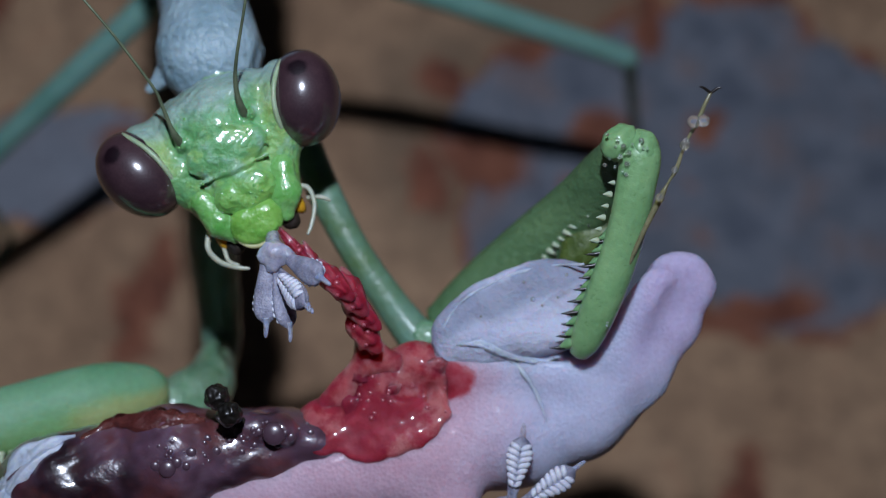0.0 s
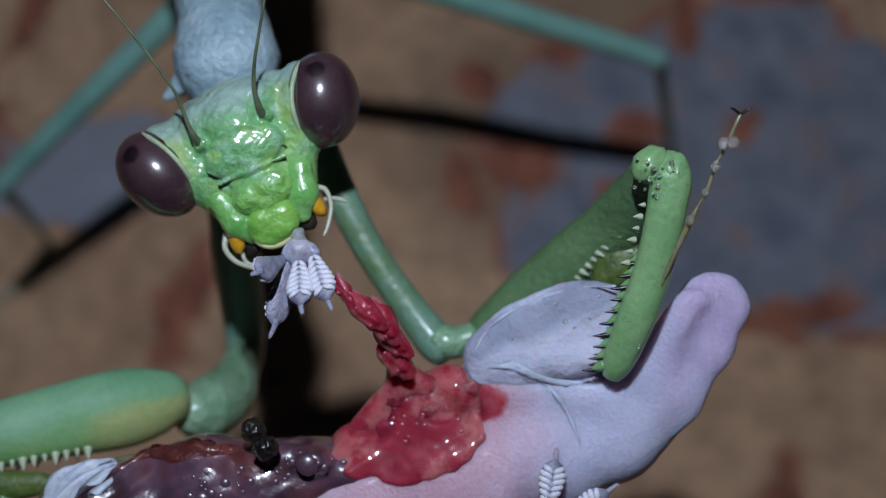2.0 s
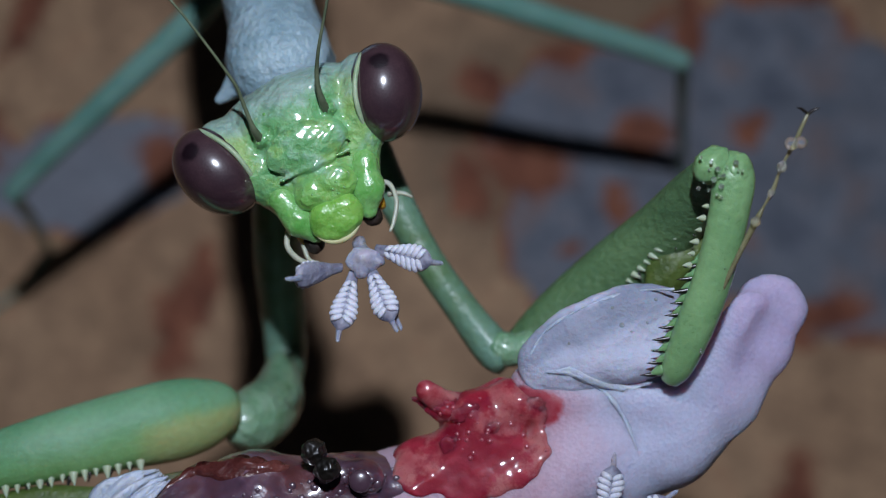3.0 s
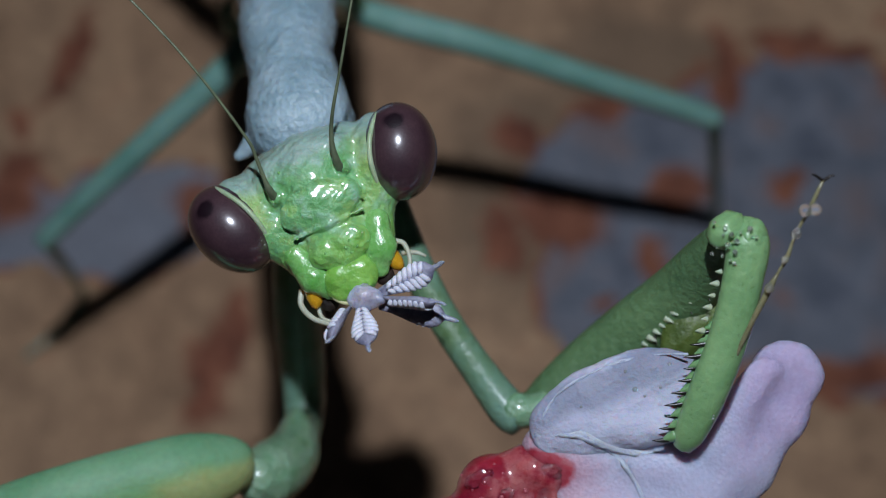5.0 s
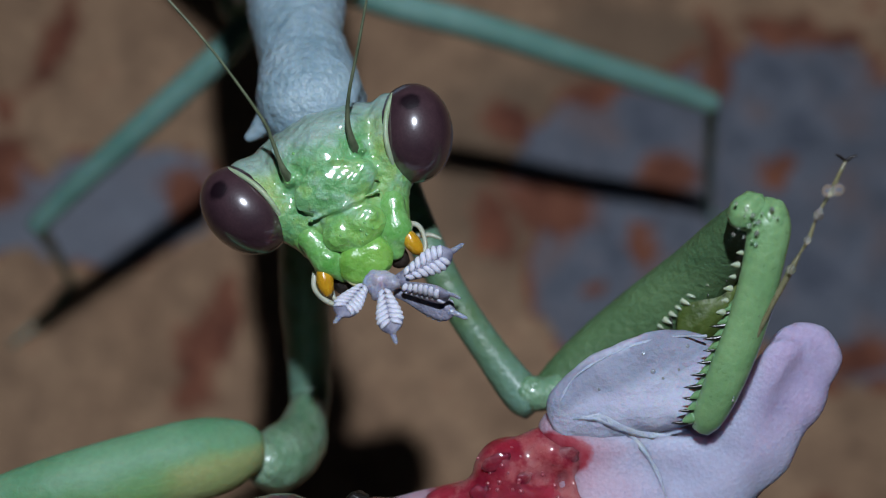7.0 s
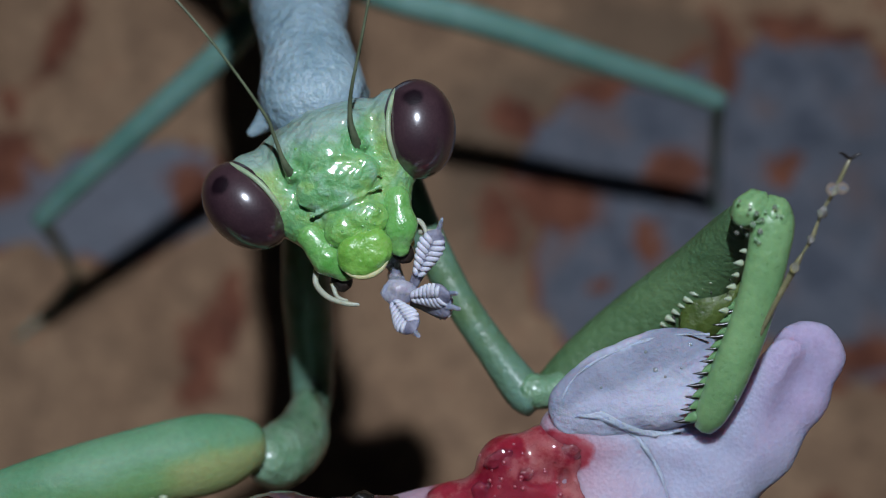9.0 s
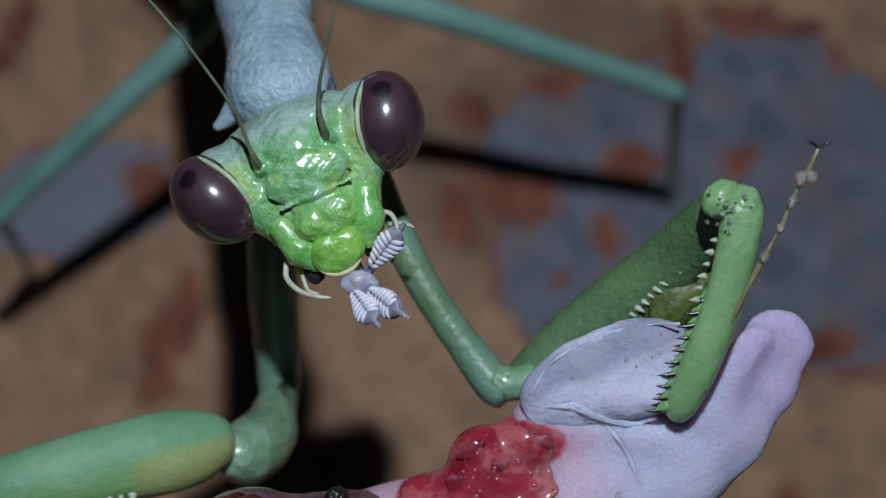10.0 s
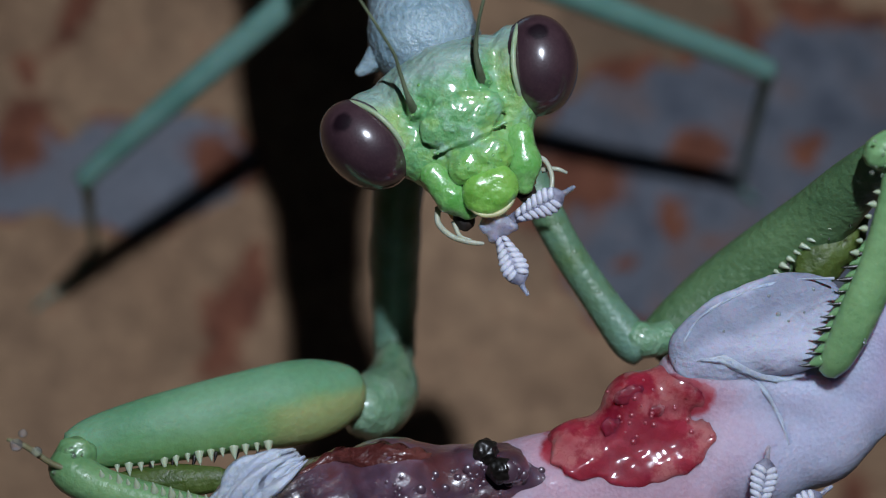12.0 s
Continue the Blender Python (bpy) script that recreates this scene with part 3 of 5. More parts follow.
# the animals' own frame leans back from the ground and is drawn a little over life size; the legs that stand are not
HUB = mm(0.84, -25.54, 78.86)
STAND = pose(0, 0, 0, 18, 0, 0)
LEAN = Matrix.Translation(HUB) @ Matrix.Scale(0.86, 4) @ Matrix.Translation(-HUB) @ STAND
LEGS = LEAN.inverted() @ STAND


def thing(name, label, category, group=""):
    ob = new(name)
    ob.empty_display_size = 0.004
    ob.matrix_basis = LEAN
    return tagged(ob, label, category, group)


# ---- mantis ----
mantis = thing("praying_mantis", "green praying mantis with purple-brown eyes, feeding on a gecko", "mantis")
HEAD_AT = (-2.67, 2.24, 35.00)


def build_head():
    def f(p):
        d = d_ell(p, (0, 0.72, -0.7), (2.75, 1.27, 1.32))
        for s in (-1, 1):
            d = join(d, d_ell(p, (s * 2.2, 0.05, -0.4), (0.85, 1.62, 1.22), -s * 20), 0.35)
            d = join(d, d_cap(p, (s * 1.75, -0.85, -0.12), (s * 1.12, -2.75, 0.0), 0.58, 0.40), 0.45)
        d = join(d, d_cap(p, (0, 0.2, -0.25), (0, -2.7, 0.0), 1.42, 0.90), 0.6)
        d = join(d, d_ell(p, (0, -0.70, -0.35), (2.05, 1.75, 1.12)), 0.35)
        # brow swellings over the antenna sockets, then the shield and the clypeus below it
        for s in (-1, 1):
            d = join(d, d_ell(p, (s * 1.05, 0.85, 0.30), (0.55, 0.60, 0.36), s * 15), 0.30)
            d = join(d, d_ell(p, (s * 1.12, 0.26, 0.72), (0.27, 0.24, 0.24)), 0.10)
        d = join(d, d_ell(p, (0.02, -0.50, 0.80), (1.36, 0.80, 0.38)), 0.12)
        rim = [(-1.32, -0.70, 0.78), (-1.08, -0.12, 0.94), (-0.50, 0.24, 1.08), (0.05, 0.27, 1.10), (0.60, 0.12, 1.07), (1.10, -0.30, 0.94), (1.34, -0.90, 0.76)]
        for q, r in zip(rim, rim[1:]):
            d = join(d, d_cap(p, q, r, 0.05, 0.05), 0.08)
        d = join(d, d_cap(p, (-1.15, -1.16, 0.84), (0, -1.20, 1.06), 0.07, 0.07), 0.10)
        d = join(d, d_cap(p, (0, -1.20, 1.06), (1.18, -1.20, 0.84), 0.07, 0.07), 0.10)
        d = join(d, d_ell(p, (0, -1.98, 0.74), (1.08, 0.66, 0.38)), 0.14)
        d = join(d, d_ell(p, (0.42, -1.80, 1.04), (0.44, 0.32, 0.13)), 0.16)
        d = join(d, d_ell(p, (-0.52, -1.98, 1.00), (0.36, 0.30, 0.13)), 0.16)
        d = np.maximum(d, -d_cap(p, (-1.18, -1.36, 0.78), (0, -1.38, 1.06), 0.07, 0.07))
        d = np.maximum(d, -d_cap(p, (0, -1.38, 1.06), (1.18, -1.40, 0.78), 0.07, 0.07))
        for s in (-1, 1):
            line = [(s * 1.36, 0.50, 0.78), (s * 1.52, 1.0, 0.62), (s * 1.55, 1.5, 0.32), (s * 1.5, 1.9, -0.05)]
            for q, r in zip(line, line[1:]):
                d = np.maximum(d, -d_cap(p, q, r, 0.06, 0.05))
            d = np.maximum(d, -d_cap(p, (s * 1.25, -1.45, 0.80), (s * 2.0, -1.35, 0.42), 0.045, 0.045))
        d = np.maximum(d, -d_cap(p, (-1.3, 1.62, 0.47), (1.3, 1.62, 0.47), 0.035, 0.035))
        return d - lumps(p, 4.0, 0.022) - lumps(p, 9.0, 0.014, 1.0) - lumps(p, 17.0, 0.006, 2.0)

    head = part("head", grown(f, (-3.6, -3.9, -2.2), (3.6, 2.3, 1.8), 0.06), "face", mantis, "glossy bright green triangular head", place(*HEAD_AT, 0, 0, 25))
    for s in (-1, 1):
        at = place(s * 2.97, 0.02, -0.1, 0, 0, -s * 21)
        part("eye", ball((0, 0, 0), (1.24, 1.60, 1.36), 48, 32), "eye", head, "domed purple-brown compound eye", at)
        ring = [(-s * (0.72 - 0.16 * math.cos(2 * w)), 1.31 * math.cos(w), 1.07 * math.sin(w), 0.085) for w in np.linspace(0, 2 * math.pi, 25)]
        part("eye_rim", tube(ring, 10, 3, face=(1, 0, 0)), "rim", head, "pale yellow-green rim of the eye", at)
    def lip(p):
        d = join(d_cap(p, (-0.50, -2.80, 0.60), (0.34, -2.80, 0.60), 0.34, 0.34), d_ell(p, (-0.09, -3.12, 0.55), (0.90, 0.66, 0.35)), 0.30)
        d = join(d, d_ell(p, (0.16, -3.36, 0.78), (0.34, 0.24, 0.11)), 0.2)
        return d - lumps(p, 5, 0.015) - lumps(p, 12, 0.008, 1.0)

    part("labrum", grown(lip, (-1.3, -4.2, -0.1), (1.2, -2.0, 1.6), 0.05), "labrum", head, "glossy yellow-green upper lip")
    hem = [(-0.15 + 0.76 * math.cos(w), -3.16 + 0.65 * math.sin(w), 0.58, 0.045 + 0.05 * math.sin(-w) ** 2) for w in np.linspace(math.radians(-165), math.radians(-22), 11)]
    part("labrum_edge", tube(hem, 8, 3), "edge", head, "pale yellow edge of the lip")
    for s in (-1, 1):
        def lobe(p, s=s):
            q = p * np.array((1, 1, 1.25))
            d = join(d_cap(q, (s * 1.45, -1.75, 0.50), (s * 1.22, -2.60, 0.62), 0.42, 0.46), d_cap(q, (s * 1.22, -2.60, 0.62), (s * 0.90, -3.20, 0.50), 0.46, 0.30), 0.3)
            return d - lumps(p, 5, 0.018, s) - lumps(p, 12, 0.008)

        part("mandible_lobe", grown(lobe, (s * 1.25 - 0.95, -3.8, -0.3), (s * 1.25 + 0.95, -1.1, 1.3), 0.05), "lobe", head, "shiny green mandible base")
        part("mandible", ball((s * 0.95 - 0.1, -3.35, 0.05), (0.34, 0.42, 0.26), 18, 12, 0.12, s * 20), "mouth", head, "black-brown biting jaw")
        part("maxilla", ball((s * 1.40 - 0.03, -3.2, 0.2), (0.27, 0.54, 0.30), 20, 12, 0.1, s * 14), "amber", head, "amber yellow maxilla")
    for pts in ([(-1.75, -2.7, 0.0, 0.10), (-1.95, -3.15, 0.2, 0.095), (-1.75, -3.7, 0.45, 0.09), (-1.3, -4.1, 0.6, 0.085), (-0.95, -4.3, 0.6, 0.05)],
                [(1.6, -2.5, 0.0, 0.085), (1.88, -2.75, 0.2, 0.08), (1.85, -3.3, 0.45, 0.075), (1.5, -3.85, 0.6, 0.07), (1.25, -4.1, 0.7, 0.05)],
                [(1.7, -3.0, 0.0, 0.085), (2.1, -3.15, 0.2, 0.08), (2.35, -3.4, 0.2, 0.05)],
                [(-1.5, -3.3, 0.0, 0.08), (-1.5, -3.8, 0.2, 0.07), (-1.25, -4.05, 0.3, 0.05)]):
        part("palp", tube(pts, 10, 5, wobble=0.2), "ivory", head, "thin ivory mouth palp")
    rng = random.Random(21)
    bead = new_mesh("wet_bead", *ball((0, 0, 0), (0.1, 0.1, 0.06), 10, 6), "lobe")
    wet = [(0.75, 0.75), (-0.75, 0.95), (-1.35, -0.3), (-0.45, -2.0), (-0.65, -1.75), (0.4, -1.95), (0.2, -2.1), (0.55, -2.2), (0.3, -2.3), (0.1, -2.45), (1.0, -1.3), (-1.1, -1.2), (0.9, -0.3), (1.25, 0.1), (-1.3, 0.2), (-1.6, -0.9), (-0.2, -2.6), (0.7, -1.75)]
    for x, y in wet:
        h = np.linspace(1.8, -1, 600)
        hit = np.argwhere(f(np.stack([np.full_like(h, x), np.full_like(h, y), h], -1)) < 0)
        if len(hit):
            part("droplet", bead, "", head, "tiny glossy fluid bead", place(x, y, h[hit[0][0]]) @ Matrix.Scale(rng.uniform(0.3, 0.65), 4))
    for x, y, z, r in ((0.62, 0.72, 0.58, 0.11), (-0.55, 0.85, 0.52, 0.09), (0.05, 0.55, 0.72, 0.09)):
        part("ocellus", ball((x, y, z), (r, r, r), 12, 8), "rim", head, "tiny pale ocellus")
    for pts in ([(-1.2, 0.28, 0.8, 0.15), (-1.22, 0.55, 1.1, 0.12), (-1.2, 0.95, 1.25, 0.075), (-1.13, 1.6, 1.5, 0.06), (-1.12, 2.3, 1.8, 0.05), (-1.55, 4.6, 2.6, 0.04), (-2.2, 6.8, 3.0, 0.034), (-3.4, 10.2, 3.6, 0.026)],
                [(1.08, 0.25, 0.8, 0.16), (1.10, 0.55, 1.1, 0.12), (1.22, 1.1, 1.3, 0.08), (1.62, 1.85, 1.6, 0.06), (2.5, 3.0, 2.2, 0.048), (4.1, 5.2, 2.8, 0.036), (6.6, 8.6, 3.2, 0.026)]):
        part("antenna", tube(pts, 8, 10, wobble=0.1), "antenna", head, "thin olive thread-like antenna")
    return head


def build_body():
    pro = [(-3.36, 3.63, 31.50, 1.35), (-3.52, 4.56, 32.00, 1.85), (-3.86, 6.13, 31.00, 1.62), (-4.12, 7.02, 30.20, 1.56), (-4.34, 8.20, 29.00, 1.75), (-4.62, 9.99, 27.00, 1.90), (-4.92, 12.22, 25.50, 2.75), (-5.27, 15.67, 24.00, 3.10), (-5.85, 20.22, 21.00, 3.00)]
    part("prothorax", tube(pro, 24, 6, 0.85, wobble=0.06), "pronotum", mantis, "pale blue-green elongated prothorax")
    part("keel", tube([(x + 0.1, y, h + 0.80 * 0.85 * r * 1.15, 0.10) for x, y, h, r in pro[1:7]], 10, 6, 0.6, wobble=0.5), "pronotum", mantis, "low ridge along the prothorax")
    part("side_tubercle", tube([(-4.91, 4.17, 32.00, 0.55), (-5.37, 3.73, 32.00, 0.30), (-5.72, 3.46, 32.00, 0.14)], 12, 4), "pronotum", mantis, "pale pointed side lobe")
    part("abdomen", tube([(-5.68, 17.96, 21.50, 2.60), (-6.83, 25.40, 16.00, 3.40), (-9.16, 36.20, 6.00, 3.80), (-11.40, 49.62, -2.00, 3.60), (-14.48, 71.32, -14.00, 2.40), (-16.15, 83.53, -20.00, 0.60)], 20, 5, 0.8), "leg", mantis, "green abdomen")
    part("neck", tube([(-3.04, 3.27, 32.50, 1.10), (-3.36, 4.08, 32.00, 1.40)], 14, 4), "joint", mantis)


def spines_along(a, b, rows, parent, out, mesh, sizes, mat_tip=None):
    a, b, out = Vector(a), Vector(b), Vector(out)
    for i in range(rows):
        t = i / max(rows - 1, 1)
        p = a.lerp(b, t)
        s = sizes[i % len(sizes)]
        part("spine", mesh, "", parent, "", aim(p, p + out, s))


def build_forelegs():
    pale = new_mesh("pale_spine", *cone(0.26, 0.10, 0.05), "spine")
    black = new_mesh("black_spine", *cone(0.58, 0.13, -0.14), "jet")
    drop = new_mesh("droplet", *ball((0, 0, 0), (0.1, 0.1, 0.1), 12, 8), "water")
    tooth = new_mesh("tooth", *cone(0.42, 0.22, -0.05), "tibia")
    # clasping leg that holds the gecko's head
    part("front_coxa", tube([(-0.77, 2.80, 30.60, 0.58), (0.22, 0.22, 30.80, 0.61), (1.40, -2.05, 31.00, 0.57), (2.67, -3.90, 31.20, 0.60), (3.64, -5.16, 31.40, 0.70), (4.11, -5.47, 31.60, 0.66)], 18, 6), "coxa", mantis, "slim green foreleg coxa")
    part("trochanter", tube([(3.36, -4.89, 31.20, 0.50), (3.90, -5.15, 31.60, 0.62), (4.48, -5.18, 31.60, 0.58), (5.08, -4.95, 31.60, 0.50)], 16, 5), "joint", mantis, "pale green leg joint")
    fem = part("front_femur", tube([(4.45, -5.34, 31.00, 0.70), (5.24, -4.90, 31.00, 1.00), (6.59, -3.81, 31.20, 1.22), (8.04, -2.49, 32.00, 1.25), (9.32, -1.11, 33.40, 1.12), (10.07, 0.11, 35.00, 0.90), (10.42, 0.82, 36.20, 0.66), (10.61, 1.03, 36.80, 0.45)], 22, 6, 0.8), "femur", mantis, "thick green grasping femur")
    tib = part("front_tibia", tube([(10.43, 1.19, 37.40, 0.42), (10.75, 0.71, 37.60, 0.66), (10.62, -0.50, 37.50, 0.63), (10.28, -2.24, 37.10, 0.62), (9.70, -4.02, 36.70, 0.62), (9.22, -5.29, 36.30, 0.52), (9.02, -5.81, 36.10, 0.30)], 20, 6, 0.75), "tibia", mantis, "wet bright green spined tibia")
    part("knee", ball((10.13, 1.02, 37.50), (0.66, 0.55, 0.48), 26, 18, 0.14, 40), "tibia", mantis, "wet pale green knee")
    part("knee", ball((10.85, 0.79, 37.60), (0.50, 0.62, 0.5), 26, 18, 0.14, -10), "tibia", mantis, "wet pale green knee")
    spines_along((9.83, -2.07, 37.00), (8.65, -5.51, 36.20), 10, tib, (-1.0, -0.35, 0.1), black, [0.9, 1.0, 1.1, 0.85])
    spines_along((9.90, -1.86, 37.00), (8.76, -5.39, 36.20), 10, tib, (-0.9, -0.5, 0.1), tooth, [1.0, 1.1])
    spines_along((9.92, -0.24, 37.70), (9.47, -2.06, 37.20), 6, tib, (-0.8, 0.2, 0.6), pale, [0.9, 1.2])
    spines_along((9.80, -0.55, 34.80), (8.12, -2.73, 33.05), 11, fem, (0.55, -0.55, 0.65), pale, [1.3, 0.9, 1.1])
    spines_along((10.00, -0.92, 34.45), (7.95, -2.98, 32.85), 5, fem, (0.4, -0.7, 0.6), black, [0.7, 0.6])
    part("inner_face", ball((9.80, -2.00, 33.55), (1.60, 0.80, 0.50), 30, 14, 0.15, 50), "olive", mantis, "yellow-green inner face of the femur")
    tar = part("front_tarsus", tube([(9.82, -4.53, 36.80, 0.07), (10.34, -3.11, 37.20, 0.08), (10.83, -1.84, 37.70, 0.08), (11.30, -0.71, 38.20, 0.10), (11.53, -0.24, 38.30, 0.04), (11.76, 0.19, 38.40, 0.07), (11.99, 0.94, 38.60, 0.04), (12.32, 1.61, 38.80, 0.07), (12.52, 2.15, 39.00, 0.06), (12.68, 2.48, 39.00, 0.05)], 10, 5), "tarsus", mantis, "thin amber foreleg tarsus with droplets")
    for c, r in (((11.25, -0.71, 38.40), 0.19), ((11.67, 0.15, 38.60), 0.15), ((11.94, 0.90, 38.80), 0.2), ((11.96, 1.02, 38.90), 0.12), ((12.17, 1.60, 39.00), 0.26), ((12.47, 1.63, 39.00), 0.24)):
        part("droplet", drop, "", tar, "clear fluid bead", place(*c) @ Matrix.Scale(r / 0.125, 4))
    for q in ((-0.32, 0.22, 0.1), (0.28, 0.2, 0.1)):
        a = Vector((12.68, 2.47, 39.00))
        part("claw", tube([(*a, 0.05), (*(a + Vector(q) * 0.7), 0.04), (*(a + Vector(q) * 1.1 + Vector((0, -0.06, 0))), 0.02)], 6, 3), "jet", tar, "tiny dark claw")
    rng = random.Random(4)
    for i in range(23):
        t = rng.random()
        if i < 18:
            c = Vector((9.80, 0.95, 38.10)).lerp(Vector((10.77, 0.69, 38.30)), t) + Vector((rng.uniform(-.35, .3), rng.uniform(-.9, .35), rng.uniform(-0.15, 0)))
        else:
            c = Vector((11.09, 0.02, 37.80)).lerp(Vector((9.78, -4.86, 37.00)), t) + Vector((rng.uniform(-.05, .1), 0, 0.1))
        part("droplet", drop, "", tib if i % 14 < 9 else fem, "clear fluid bead", place(*c) @ Matrix.Scale(rng.uniform(0.35, 0.9), 4))
    # the other foreleg, clasping the gecko's hind part
    part("front_coxa", tube([(-3.73, 3.29, 29.50, 0.72), (-4.19, -0.00, 27.50, 0.90), (-4.26, -3.00, 25.50, 0.93), (-4.22, -5.03, 24.50, 0.84), (-4.19, -6.45, 24.80, 0.77), (-4.47, -7.41, 26.50, 0.78), (-4.96, -7.83, 28.50, 0.64)], 20, 6, wobble=0.10), "coxa", mantis, "slim green foreleg coxa")
    part("trochanter", tube([(-4.24, -6.20, 25.40, 0.53), (-4.35, -7.39, 27.20, 1.06), (-4.99, -7.89, 29.20, 1.18), (-5.47, -7.80, 30.40, 0.68)], 16, 5), "joint", mantis, "pale green leg joint")
    fem2 = part("front_femur", tube([(-5.62, -7.38, 30.60, 0.80), (-6.20, -7.32, 31.10, 1.16), (-7.45, -7.47, 31.80, 1.41), (-9.62, -7.81, 32.60, 1.28), (-11.91, -8.25, 33.40, 1.10), (-13.71, -8.66, 33.70, 0.86), (-14.46, -8.89, 34.00, 0.60)], 22, 6, 0.8), "grip", mantis, "thick green grasping femur")
    tib2 = part("front_tibia", tube([(-14.43, -8.91, 34.40, 0.50), (-14.28, -9.42, 34.60, 0.68), (-13.22, -9.93, 34.80, 0.62), (-11.35, -10.35, 35.00, 0.55), (-9.67, -10.57, 35.20, 0.40), (-9.13, -10.66, 35.20, 0.20)], 18, 6), "tibia", mantis, "bright green spined tibia")
    part("knee", ball((-14.25, -8.98, 34.45), (0.66, 0.62, 0.50), 24, 16, 0.22, 20), "tibia", mantis, "wet pale green knee")
    spines_along((-8.30, -8.60, 33.30), (-13.0, -9.30, 33.95), 14, fem2, (0.0, -0.9, 0.5), pale, [1.7, 1.1, 1.4])
    spines_along((-8.61, -8.72, 33.30), (-12.6, -9.35, 33.90), 7, fem2, (0.1, -0.9, 0.4), black, [0.6, 0.75])
    spines_along((-13.24, -9.60, 35.10), (-9.97, -10.24, 35.50), 13, tib2, (0.1, 0.8, 0.5), pale, [1.5, 1.1])
    for i in range(14):
        c = Vector((-14.3, -9.1, 35.0)) + Vector((rng.uniform(-0.5, 0.5), rng.uniform(-0.5, 0.4), rng.uniform(-0.15, 0.1)))
        part("droplet", drop, "", tib2, "clear fluid bead", place(*c) @ Matrix.Scale(rng.uniform(0.4, 1.0), 4))
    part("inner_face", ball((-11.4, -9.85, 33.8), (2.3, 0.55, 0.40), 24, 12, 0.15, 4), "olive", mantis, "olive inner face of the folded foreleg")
    tar2 = part("front_tarsus", tube([(-13.89, -9.44, 35.00, 0.12), (-14.74, -9.13, 35.20, 0.10), (-15.55, -8.53, 35.50, 0.09), (-16.05, -8.33, 35.60, 0.06)], 8, 4), "tarsus", mantis, "thin foreleg tarsus")
    for c, r in (((-15.15, -8.69, 35.60), 0.16), ((-15.72, -8.47, 35.80), 0.2), ((-15.54, -8.12, 35.80), 0.14)):
        part("droplet", drop, "", tar2, "clear fluid bead", place(*c) @ Matrix.Scale(r / 0.1, 4))


